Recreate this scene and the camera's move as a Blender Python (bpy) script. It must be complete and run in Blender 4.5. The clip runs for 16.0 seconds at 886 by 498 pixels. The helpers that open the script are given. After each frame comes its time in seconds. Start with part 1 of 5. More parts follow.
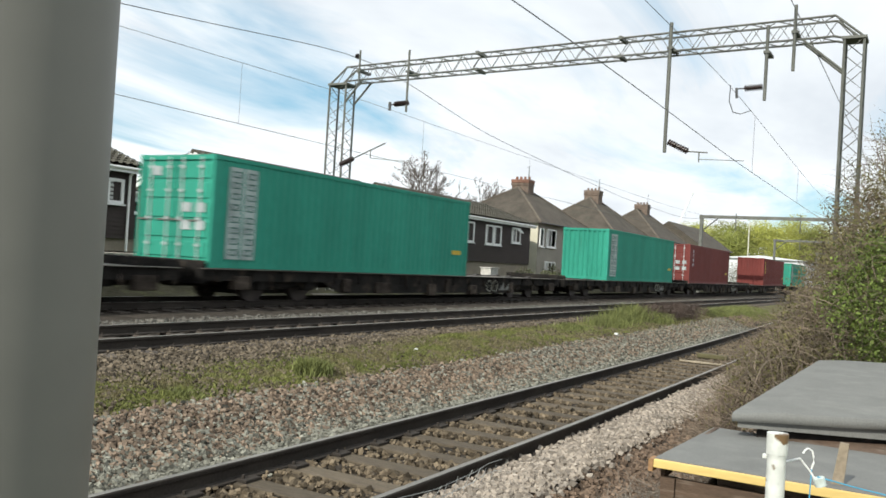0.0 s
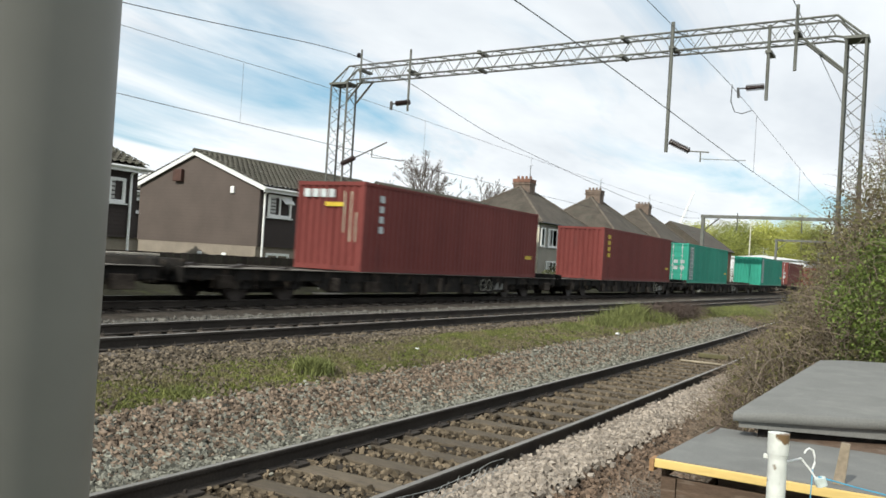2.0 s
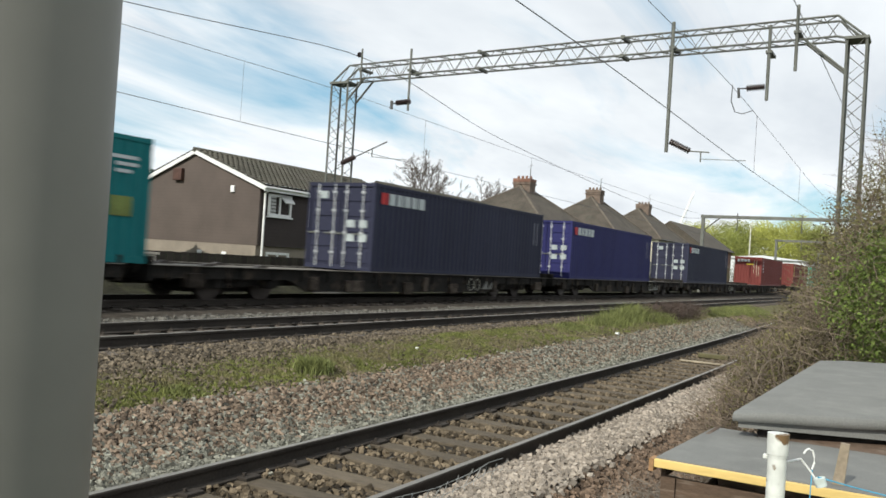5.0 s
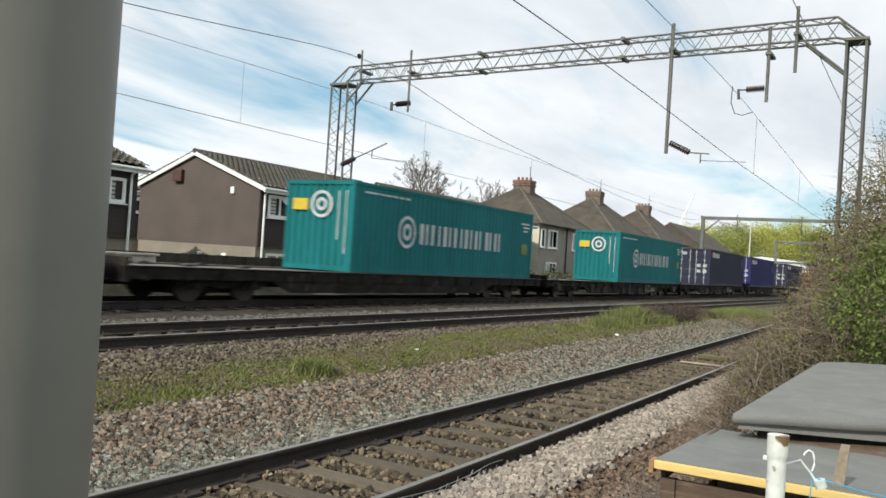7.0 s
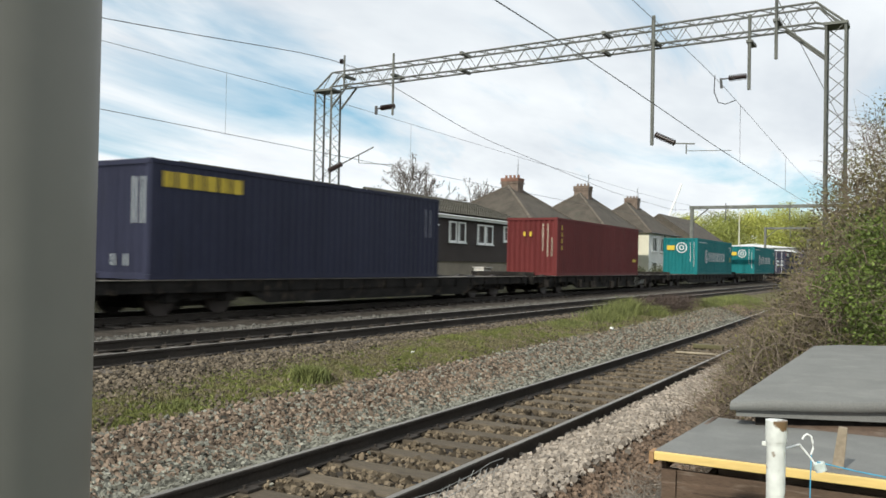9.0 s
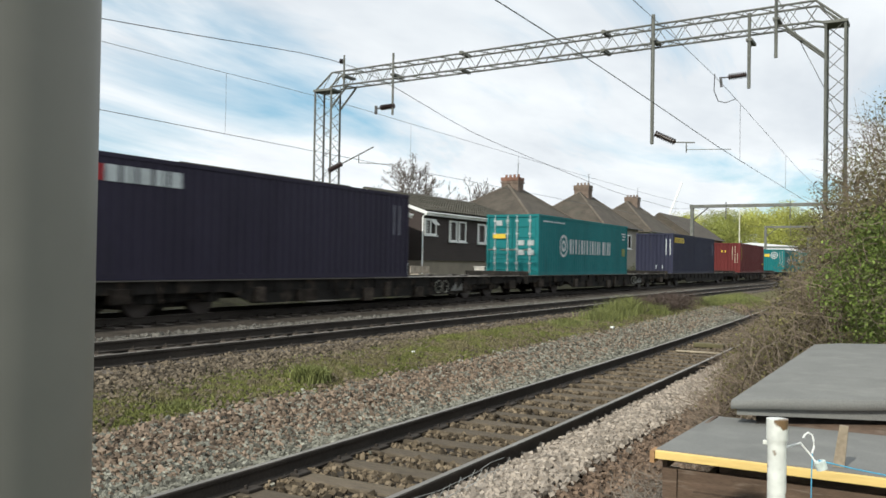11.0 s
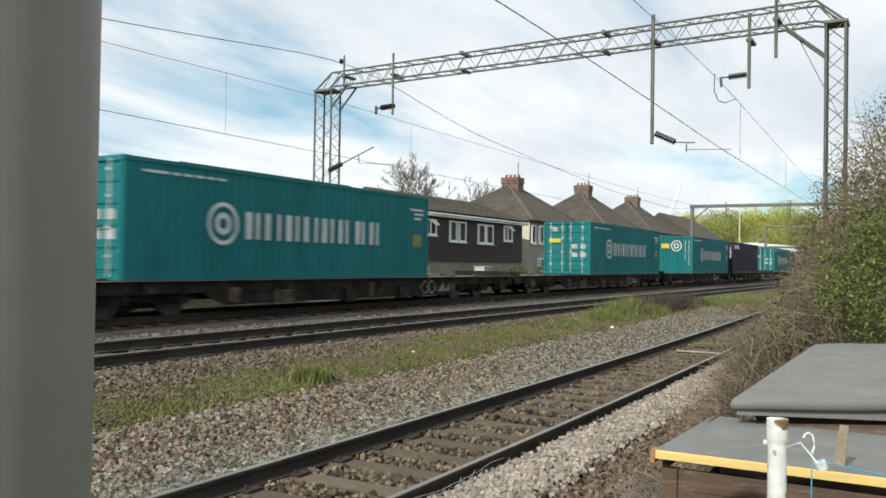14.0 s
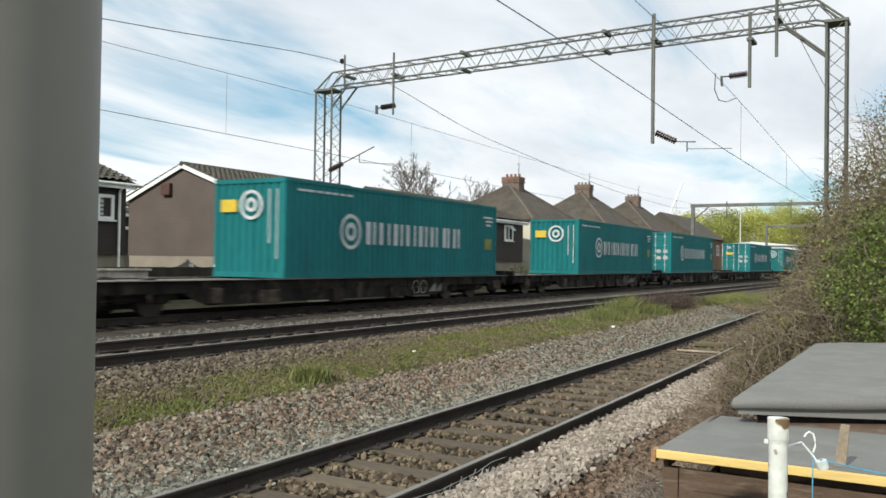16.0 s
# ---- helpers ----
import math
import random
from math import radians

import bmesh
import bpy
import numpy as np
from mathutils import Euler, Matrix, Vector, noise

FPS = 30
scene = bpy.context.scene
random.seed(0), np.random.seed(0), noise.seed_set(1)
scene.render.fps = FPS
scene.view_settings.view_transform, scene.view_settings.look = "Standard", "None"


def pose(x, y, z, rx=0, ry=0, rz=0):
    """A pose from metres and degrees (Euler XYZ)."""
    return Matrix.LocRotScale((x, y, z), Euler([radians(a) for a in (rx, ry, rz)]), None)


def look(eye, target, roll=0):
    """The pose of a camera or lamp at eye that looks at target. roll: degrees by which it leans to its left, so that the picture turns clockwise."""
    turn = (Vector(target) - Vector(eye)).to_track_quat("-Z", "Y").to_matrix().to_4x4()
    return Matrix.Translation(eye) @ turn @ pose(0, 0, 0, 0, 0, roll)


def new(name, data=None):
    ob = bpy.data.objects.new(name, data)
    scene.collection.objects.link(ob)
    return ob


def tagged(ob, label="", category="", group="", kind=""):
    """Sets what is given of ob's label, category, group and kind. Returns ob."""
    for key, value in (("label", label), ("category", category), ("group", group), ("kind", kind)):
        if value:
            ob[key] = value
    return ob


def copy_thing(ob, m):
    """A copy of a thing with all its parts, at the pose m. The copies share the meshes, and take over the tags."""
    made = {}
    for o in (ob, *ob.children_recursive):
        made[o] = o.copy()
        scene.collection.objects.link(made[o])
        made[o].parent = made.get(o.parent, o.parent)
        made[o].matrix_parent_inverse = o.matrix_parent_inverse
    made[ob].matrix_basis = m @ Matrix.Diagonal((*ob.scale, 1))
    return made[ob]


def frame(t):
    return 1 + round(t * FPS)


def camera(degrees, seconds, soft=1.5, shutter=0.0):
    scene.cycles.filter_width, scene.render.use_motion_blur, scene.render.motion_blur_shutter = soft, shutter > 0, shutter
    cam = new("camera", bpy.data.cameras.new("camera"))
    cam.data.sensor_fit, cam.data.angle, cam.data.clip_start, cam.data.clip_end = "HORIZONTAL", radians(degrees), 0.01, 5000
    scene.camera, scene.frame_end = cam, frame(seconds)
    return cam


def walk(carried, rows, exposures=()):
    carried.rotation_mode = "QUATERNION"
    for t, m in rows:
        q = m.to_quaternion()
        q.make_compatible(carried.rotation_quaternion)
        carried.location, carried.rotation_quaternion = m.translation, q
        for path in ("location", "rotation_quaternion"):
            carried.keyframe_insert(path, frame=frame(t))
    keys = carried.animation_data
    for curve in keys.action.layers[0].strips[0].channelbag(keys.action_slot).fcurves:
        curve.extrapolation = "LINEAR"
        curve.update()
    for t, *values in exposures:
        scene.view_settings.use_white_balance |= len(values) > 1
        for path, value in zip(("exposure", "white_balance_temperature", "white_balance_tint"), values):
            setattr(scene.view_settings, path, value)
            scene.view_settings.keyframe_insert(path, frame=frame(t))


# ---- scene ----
EYE = Vector((0.0, 0.0, 1.27))
cam = camera(54.93, 16.0, soft=1.6, shutter=0.26)


def aim(heading, pitch, roll):
    h, p = radians(heading), radians(pitch)
    return look(EYE, EYE + Vector((math.cos(h) * math.cos(p), math.sin(h) * math.cos(p), math.sin(p))), roll)


walk(cam, [(t, aim(h, p, r)) for t, h, p, r in (
    (0.0, 30.11, 0.793, 3.486), (0.5, 30.16, 0.80, 3.47), (1.0, 30.171, 0.781, 3.51), (1.5, 30.175, 0.775, 3.53),
    (2.0, 30.19, 0.746, 3.566), (2.5, 30.198, 0.723, 3.608), (3.0, 30.197, 0.718, 3.63), (3.5, 30.196, 0.710, 3.68),
    (4.0, 30.195, 0.713, 3.70), (6.5, 30.18, 0.751, 3.66), (7.0, 30.19, 0.806, 3.70), (7.5, 30.125, 0.81, 3.82),
    (8.0, 29.646, 1.031, 3.21), (8.5, 29.665, 1.076, 1.40), (9.0, 29.59, 0.917, 1.10), (11.5, 29.618, 0.89, 0.911),
    (15.0, 29.618, 0.89, 0.911), (15.5, 29.63, 0.89, 0.87), (16.0, 29.665, 0.862, 0.842))],
     exposures=((0.0, 0.08), (2.0, 0.0), (4.0, -0.02), (6.5, -0.05), (9.0, -0.05), (12.0, -0.03), (16.0, -0.04)))

# ---- light ----
SUN_EL, SUN_DIR = radians(35), Vector((-0.9986, 0.052, 0)).normalized()
world = bpy.data.worlds.new("world")
scene.world = world
world.use_nodes = True


def build_sky():
    nt = world.node_tree
    n, l = nt.nodes, nt.links
    n.clear()
    out, bg = n.new("ShaderNodeOutputWorld"), n.new("ShaderNodeBackground")
    bg.inputs["Strength"].default_value = 0.115
    sky = n.new("ShaderNodeTexSky")
    sky.sky_type, sky.sun_disc, sky.sun_elevation = "NISHITA", False, SUN_EL
    sky.sun_rotation = math.atan2(SUN_DIR.x, SUN_DIR.y)
    sky.air_density, sky.dust_density, sky.ozone_density = 1.0, 0.6, 1.2
    tc = n.new("ShaderNodeTexCoord")
    sep = n.new("ShaderNodeSeparateXYZ")
    l.new(tc.outputs["Generated"], sep.inputs[0])
    up = n.new("ShaderNodeMath")
    up.operation, up.inputs[1].default_value = "ADD", 0.14
    l.new(sep.outputs["Z"], up.inputs[0])
    low = n.new("ShaderNodeMath")
    low.operation, low.inputs[1].default_value = "MAXIMUM", 0.05
    l.new(up.outputs[0], low.inputs[0])
    comb = n.new("ShaderNodeCombineXYZ")
    for k in "XY":
        d = n.new("ShaderNodeMath")
        d.operation = "DIVIDE"
        l.new(sep.outputs[k], d.inputs[0])
        l.new(low.outputs[0], d.inputs[1])
        l.new(d.outputs[0], comb.inputs[k])
    mp = n.new("ShaderNodeMapping")
    mp.inputs["Rotation"].default_value = (0, 0, radians(-38))
    mp.inputs["Scale"].default_value = (0.55, 1.25, 1)
    mp.inputs["Location"].default_value = (3.1, 0.4, 0)
    l.new(comb.outputs[0], mp.inputs[0])
    big, fine = n.new("ShaderNodeTexNoise"), n.new("ShaderNodeTexNoise")
    for tex, scale, detail, rough, dist in ((big, 0.85, 9, 0.56, 0.5), (fine, 0.5, 6, 0.6, 0.2)):
        tex.inputs["Scale"].default_value, tex.inputs["Detail"].default_value = scale, detail
        tex.inputs["Roughness"].default_value, tex.inputs["Distortion"].default_value = rough, dist
        l.new(mp.outputs[0], tex.inputs["Vector"])
    cover = n.new("ShaderNodeValToRGB")
    cover.color_ramp.elements[0].position, cover.color_ramp.elements[1].position = 0.345, 0.505
    l.new(big.outputs["Fac"], cover.inputs[0])
    tone = n.new("ShaderNodeValToRGB")
    tone.color_ramp.elements[0].position, tone.color_ramp.elements[0].color = 0.38, (6.6, 7.1, 7.6, 1)
    tone.color_ramp.elements[1].position, tone.color_ramp.elements[1].color = 0.62, (9.6, 10.0, 10.15, 1)
    l.new(fine.outputs["Fac"], tone.inputs[0])
    blue = n.new("ShaderNodeMix")
    blue.data_type, blue.blend_type, blue.inputs["Factor"].default_value = "RGBA", "MIX", 0.42
    l.new(sky.outputs[0], blue.inputs[6])
    blue.inputs[7].default_value = (2.9, 6.2, 7.8, 1)
    mix = n.new("ShaderNodeMix")
    mix.data_type = "RGBA"
    l.new(cover.outputs[0], mix.inputs["Factor"])
    l.new(blue.outputs[2], mix.inputs[6])
    l.new(tone.outputs[0], mix.inputs[7])
    l.new(mix.outputs[2], bg.inputs["Color"])
    l.new(bg.outputs[0], out.inputs[0])


build_sky()
sun = new("sun", bpy.data.lights.new("sun", "SUN"))
sun.data.energy, sun.data.angle, sun.data.color = 4.45, radians(0.6), (0.98, 0.955, 0.86)
sun.matrix_world = look((0, 0, 50), Vector((0, 0, 50)) - (SUN_DIR * math.cos(SUN_EL) + Vector((0, 0, math.sin(SUN_EL)))))

# ---- materials ----
MATS = {}


def mat(name, color, rough=0.7, metal=0.0, vary=0.25, scale=3.0, fine=40.0, bump=0.2, island=0.0, obj=0.0, stain=None,
        stain_at=(0.55, 0.72), stretch=(1, 1, 1), lines=None, glass=False, glow=0.0, trans=0.0, dist=0.01, spec=0.35):
    """A procedural surface: base colour varied at two scales, optional stains, per-piece tint and fine relief."""
    if name in MATS:
        return MATS[name]
    m = MATS[name] = bpy.data.materials.new(name)
    m.use_nodes = True
    nt = m.node_tree
    n, l = nt.nodes, nt.links
    p = n["Principled BSDF"]
    p.inputs["Roughness"].default_value, p.inputs["Metallic"].default_value = rough, metal
    p.inputs["Specular IOR Level"].default_value = spec
    tc = n.new("ShaderNodeTexCoord")
    mp = n.new("ShaderNodeMapping")
    mp.inputs["Scale"].default_value = stretch
    l.new(tc.outputs["Object"], mp.inputs[0])

    def tex(s, d=5):
        t = n.new("ShaderNodeTexNoise")
        t.inputs["Scale"].default_value, t.inputs["Detail"].default_value = s, d
        l.new(mp.outputs[0], t.inputs["Vector"])
        return t

    def mixer(a, b, fac, kind="MIX"):
        x = n.new("ShaderNodeMix")
        x.data_type, x.blend_type = "RGBA", kind
        for sock, v in ((x.inputs["Factor"], fac), (x.inputs[6], a), (x.inputs[7], b)):
            if hasattr(v, "links"):
                l.new(v, sock)
            else:
                sock.default_value = v if isinstance(v, float) else (*v[:3], 1)
        return x.outputs[2]

    def ramp(src, lo, hi, a=(0, 0, 0), b=(1, 1, 1)):
        r = n.new("ShaderNodeValToRGB")
        r.color_ramp.elements[0].position, r.color_ramp.elements[1].position = lo, hi
        r.color_ramp.elements[0].color, r.color_ramp.elements[1].color = (*a, 1), (*b, 1)
        l.new(src, r.inputs[0])
        return r.outputs[0]

    dark, light = [c * (1 - vary) for c in color], [min(1, c * (1 + vary)) for c in color]
    big, small = tex(scale), tex(fine, 3)
    base = ramp(big.outputs["Fac"], 0.3, 0.7, dark, light)
    grain = ramp(small.outputs["Fac"], 0.3, 0.7, (1 - vary * 0.7,) * 3, (1 + vary * 0.7,) * 3)
    base = mixer(base, grain, 1.0, "MULTIPLY")
    if stain:
        base = mixer(base, stain, ramp(tex(scale * 2.3, 8).outputs["Fac"], *stain_at))
    for amount, node, socket in ((island, "ShaderNodeNewGeometry", "Random Per Island"), (obj, "ShaderNodeObjectInfo", "Random")):
        if amount:
            g = n.new(node)
            base = mixer(base, ramp(g.outputs[socket], 0, 1, (1 - amount,) * 3, (1 + amount,) * 3), 1.0, "MULTIPLY")
    height = small.outputs["Fac"]
    if lines:
        axis, pitch, depth = lines
        w = n.new("ShaderNodeTexWave")
        w.wave_type, w.bands_direction, w.wave_profile = "BANDS", axis, "SAW"
        w.inputs["Scale"].default_value = 0.314 / pitch
        l.new(tc.outputs["Object"], w.inputs["Vector"])
        base = mixer(base, ramp(w.outputs["Fac"], 0.0, 0.18, (1 - depth,) * 3, (1, 1, 1)), 1.0, "MULTIPLY")
    l.new(base, p.inputs["Base Color"])
    if bump:
        b = n.new("ShaderNodeBump")
        b.inputs["Strength"].default_value, b.inputs["Distance"].default_value = bump, dist
        l.new(height, b.inputs["Height"])
        l.new(b.outputs[0], p.inputs["Normal"])
    if trans:
        p.inputs["Subsurface Weight"].default_value = 0.0
        p.inputs["Transmission Weight"].default_value = trans
    if glow:
        p.inputs["Emission Strength"].default_value = glow
    return m


STEEL = lambda: mat("galvanised_steel", (0.135, 0.138, 0.122), 0.65, 0.25, 0.2, 2.0, 30)
WHITE = lambda: mat("white_paint", (0.75, 0.75, 0.73), 0.5, 0, 0.08, 2.0, 25, 0.05)
MARK = lambda: mat("white_marking", (0.5, 0.54, 0.54), 0.6, 0, 0.12, 3.0, 25, 0.02)
GLASS = lambda: mat("window_glass", (0.03, 0.035, 0.04), 0.06, 0, 0.2, 1.0, 8, 0.0, spec=0.5)
DARK = lambda: mat("grimy_underframe", (0.017, 0.0155, 0.014), 0.9, 0, 0.45, 1.6, 20, 0.3, spec=0.15, stain=(0.05, 0.04, 0.03), stain_at=(0.56, 0.7))
RUSTY = lambda: mat("rusty_rail", (0.032, 0.026, 0.021), 0.85, 0.0, 0.3, 2.0, 40, 0.3)
HEAD = lambda: mat("rail_head", (0.24, 0.225, 0.2), 0.5, 0.5, 0.15, 1.0, 20, 0.1)
PORC = lambda: mat("brown_insulator", (0.035, 0.022, 0.02), 0.3, 0, 0.2, 5, 30)
WIRE = lambda: mat("dark_copper_wire", (0.09, 0.09, 0.09), 0.6, 0.3, 0.2, 3, 20, 0)


# ---- mesh helpers ----
class Geo:
    """Vertices and faces gathered for one mesh."""

    def __init__(self):
        self.v, self.f, self.m, self.cur = [], [], [], 0

    def add(self, verts, faces):
        k = len(self.v)
        self.v.extend(tuple(p) for p in verts)
        self.f.extend(tuple(i + k for i in f) for f in faces)
        self.m.extend([self.cur] * len(faces))
        return self

    def box(self, x0, x1, y0, y1, z0, z1, c=0.0):
        if c <= 0:
            v = [(x, y, z) for z in (z0, z1) for y in (y0, y1) for x in (x0, x1)]
            return self.add(v, [(0, 2, 3, 1), (4, 5, 7, 6), (0, 1, 5, 4), (2, 6, 7, 3), (0, 4, 6, 2), (1, 3, 7, 5)])
        bm = bmesh.new()
        bmesh.ops.create_cube(bm, size=1)
        bmesh.ops.scale(bm, vec=(x1 - x0, y1 - y0, z1 - z0), verts=bm.verts)
        bmesh.ops.translate(bm, vec=((x0 + x1) / 2, (y0 + y1) / 2, (z0 + z1) / 2), verts=bm.verts)
        bmesh.ops.bevel(bm, geom=bm.edges[:], offset=c, segments=2, affect="EDGES", profile=0.5)
        bm.verts.index_update()
        self.add([v.co for v in bm.verts], [[v.index for v in f.verts] for f in bm.faces])
        bm.free()
        return self

    def rod(self, a, b, r, n=8, r2=None, cap=True):
        a, b = Vector(a), Vector(b)
        d = (b - a)
        if d.length < 1e-6:
            return self
        q = d.to_track_quat("Z", "Y")
        r2 = r if r2 is None else r2
        ring = [q @ Vector((math.cos(2 * math.pi * i / n), math.sin(2 * math.pi * i / n), 0)) for i in range(n)]
        v = [a + p * r for p in ring] + [b + p * r2 for p in ring]
        f = [(i, (i + 1) % n, n + (i + 1) % n, n + i) for i in range(n)]
        if cap:
            f += [tuple(range(n - 1, -1, -1)), tuple(range(n, 2 * n))]
        return self.add(v, f)

    def path(self, pts, r, n=6):
        """A bent round bar through the points, in one piece."""
        pts = [Vector(p) for p in pts]
        k, m = len(self.v), len(pts)
        for i, p in enumerate(pts):
            d = pts[min(i + 1, m - 1)] - pts[max(i - 1, 0)]
            q = d.to_track_quat("Z", "Y")
            for j in range(n):
                a = 2 * math.pi * j / n
                self.v.append(tuple(p + q @ Vector((math.cos(a) * r, math.sin(a) * r, 0))))
            if i:
                for j in range(n):
                    self.f.append((k + (i - 1) * n + j, k + (i - 1) * n + (j + 1) % n, k + i * n + (j + 1) % n, k + i * n + j))
                    self.m.append(self.cur)
        self.f += [tuple(range(k + n - 1, k - 1, -1)), tuple(range(k + (m - 1) * n, k + m * n))]
        self.m += [self.cur] * 2
        return self

    def prism(self, outline, y0, y1, axis="y"):
        """A flat outline of (a, b) pairs pushed through from y0 to y1 along an axis."""
        put = {"y": lambda a, b, c: (a, c, b), "x": lambda a, b, c: (c, a, b), "z": lambda a, b, c: (a, b, c)}[axis]
        n = len(outline)
        v = [put(a, b, y0) for a, b in outline] + [put(a, b, y1) for a, b in outline]
        f = [(i, (i + 1) % n, n + (i + 1) % n, n + i) for i in range(n)]
        return self.add(v, f + [tuple(range(n - 1, -1, -1)), tuple(range(n, 2 * n))])

    def ring(self, c, r, t, axis="y", n=20):
        """A round hoop of radius r and wire radius t, whose axis is y or x."""
        c = Vector(c)
        pts = []
        for i in range(n + 1):
            a = 2 * math.pi * i / n
            o = Vector((math.cos(a) * r, 0, math.sin(a) * r)) if axis == "y" else Vector((0, math.cos(a) * r, math.sin(a) * r))
            pts.append(c + o)
        return self.path(pts, t, 5)

    def mesh(self, name, smooth=False):
        me = bpy.data.meshes.new(name)
        me.from_pydata(self.v, [], self.f)
        bm = bmesh.new()
        bm.from_mesh(me)
        if len(self.f) < 60000:
            bmesh.ops.recalc_face_normals(bm, faces=bm.faces)
        bm.to_mesh(me)
        bm.free()
        if any(self.m):
            me.polygons.foreach_set("material_index", self.m)
        if smooth:
            me.shade_smooth()
            me.set_sharp_from_angle(angle=radians(40))
        return me


def part(name, geo, material, parent=None, label="", smooth=False):
    me = geo if isinstance(geo, bpy.types.Mesh) else geo.mesh(name, smooth)
    if not me.materials:
        for k in (material if isinstance(material, (list, tuple)) else [material]):
            me.materials.append(k)
    ob = new(name, me)
    ob.parent = parent
    if label:
        ob["label"] = label
    return ob


def thing(name, label, category, at=(0, 0, 0), group="", kind=""):
    ob = new(name)
    ob.empty_display_size = 0.2
    ob.location = at
    return tagged(ob, label, category, group, kind)


# ---- ground ----
def veer(x):
    """How far the siding bends towards the main line, at x along it."""
    x = np.clip(x, -20, 48)
    return -0.00437 * x + 0.00074 * x * x


PROFILE = np.array([(-2500, -0.95), (1.2, -0.95), (2.3, -0.87), (2.9, -0.76), (3.2, -0.71), (5.7, -0.71), (6.1, -0.6), (6.55, -0.44),
                    (7.3, -0.33), (8.3, -0.2), (8.8, -0.19), (17.0, -0.19), (18.0, -0.3), (19.0, -0.1), (20.2, 0.3), (22.0, 0.2),
                    (23.5, -0.9), (24.5, -1.25), (2500, -1.25)])


def across(x, y):
    """The place across the siding's own formation: it follows the bend near the siding and not at the main line."""
    return y - veer(x) * np.clip((8.6 - y) / 2.4, 0, 1)


def ground_z(x, y):
    q = across(np.asarray(x, float), np.asarray(y, float))
    return np.interp(q, PROFILE[:, 0], PROFILE[:, 1])


def fast_mesh(name, verts, faces):
    """A mesh from arrays: verts n x 3, faces m x 3 or m x 4."""
    me = bpy.data.meshes.new(name)
    verts, faces = np.asarray(verts, np.float32), np.asarray(faces, np.int32)
    k = faces.shape[1]
    me.vertices.add(len(verts))
    me.vertices.foreach_set("co", verts.ravel())
    me.loops.add(faces.size)
    me.loops.foreach_set("vertex_index", faces.ravel())
    me.polygons.add(len(faces))
    me.polygons.foreach_set("loop_start", np.arange(0, faces.size, k, dtype=np.int32))
    me.update(calc_edges=True)
    me.validate()
    me.shade_flat()
    return me


# siding bed is darkened to stand for shade in the gaps between stones
BALLAST_BED = lambda: mat("ballast_bed", (0.048, 0.041, 0.034), 0.95, 0, 0.45, 4, 28, 0.8, stain=(0.11, 0.10, 0.085), dist=0.03, spec=0.06)
BALLAST_MAIN = lambda: mat("main_ballast_bed", (0.065, 0.058, 0.047), 0.95, 0, 0.4, 3, 24, 0.8, dist=0.03, spec=0.06)
EARTH = lambda: mat("earth_and_moss", (0.11, 0.095, 0.055), 0.95, 0, 0.45, 1.6, 30, 0.8, stain=(0.112, 0.115, 0.045), stain_at=(0.48, 0.6), dist=0.03, spec=0.06)
GARDEN = lambda: mat("rough_grass", (0.075, 0.095, 0.035), 0.95, 0, 0.45, 0.4, 9, 0.6, stain=(0.13, 0.11, 0.07), dist=0.04, spec=0.06)
OILY_SHADED = lambda: mat("oily_track_bed", (0.052, 0.045, 0.038), 0.9, 0, 0.4, 3, 24, 0.8, stain=(0.09, 0.075, 0.06), dist=0.03, spec=0.06)
SCRUB = lambda: mat("dark_scrub_soil", (0.028, 0.027, 0.018), 0.95, 0, 0.45, 1.0, 12, 0.8, stain=(0.045, 0.048, 0.022), dist=0.05, spec=0.06)
CESS = lambda: mat("brown_gravel_bed", (0.10, 0.075, 0.056), 0.95, 0, 0.4, 3, 26, 0.8, dist=0.03, spec=0.06)


def build_ground():
    xs = np.concatenate(([-2500, -700, -200, -60, -20], np.linspace(-8, 60, 103), [65, 72, 80, 95, 120, 160, 240, 400, 800, 2500]))
    ys = np.concatenate(([-2500, -600, -120, -30, -8, -3, -1, 0, 0.6], np.arange(1.0, 26, 0.22), [27, 30, 36, 50, 90, 300, 2500]))
    rng = np.random.default_rng(4)
    X, Y = np.meshgrid(xs, ys, indexing="ij")
    Z = ground_z(X, Y) + rng.normal(0, 0.012, X.shape) * (np.abs(X) < 70)
    nx, ny = X.shape
    idx = np.arange(nx * ny).reshape(nx, ny)
    F = np.stack([idx[:-1, :-1], idx[1:, :-1], idx[1:, 1:], idx[:-1, 1:]], -1).reshape(-1, 4)
    me = fast_mesh("ground", np.stack([X, Y, Z], -1).reshape(-1, 3), F)
    for m in (GARDEN(), CESS(), BALLAST_BED(), EARTH(), BALLAST_MAIN(), OILY_SHADED(), BALLAST_MAIN(), OILY_SHADED(), SCRUB()):
        me.materials.append(m)
    V = np.stack([X, Y], -1).reshape(-1, 2)[F].mean(1)
    q = across(V[:, 0], V[:, 1])
    # dark bed begins at 12.6, its near edge painting the train's shadow
    me.polygons.foreach_set("material_index", np.digitize(q, [1.0, 2.6, 6.35, 8.35, 9.15, 11.0, 12.6, 16.9, 20.4]).astype(np.int32) % 9)
    me.shade_smooth()
    tagged(new("ground", me), "brown gravel, mossy grass strip and stone ballast ground", "ground", kind="structure")


build_ground()


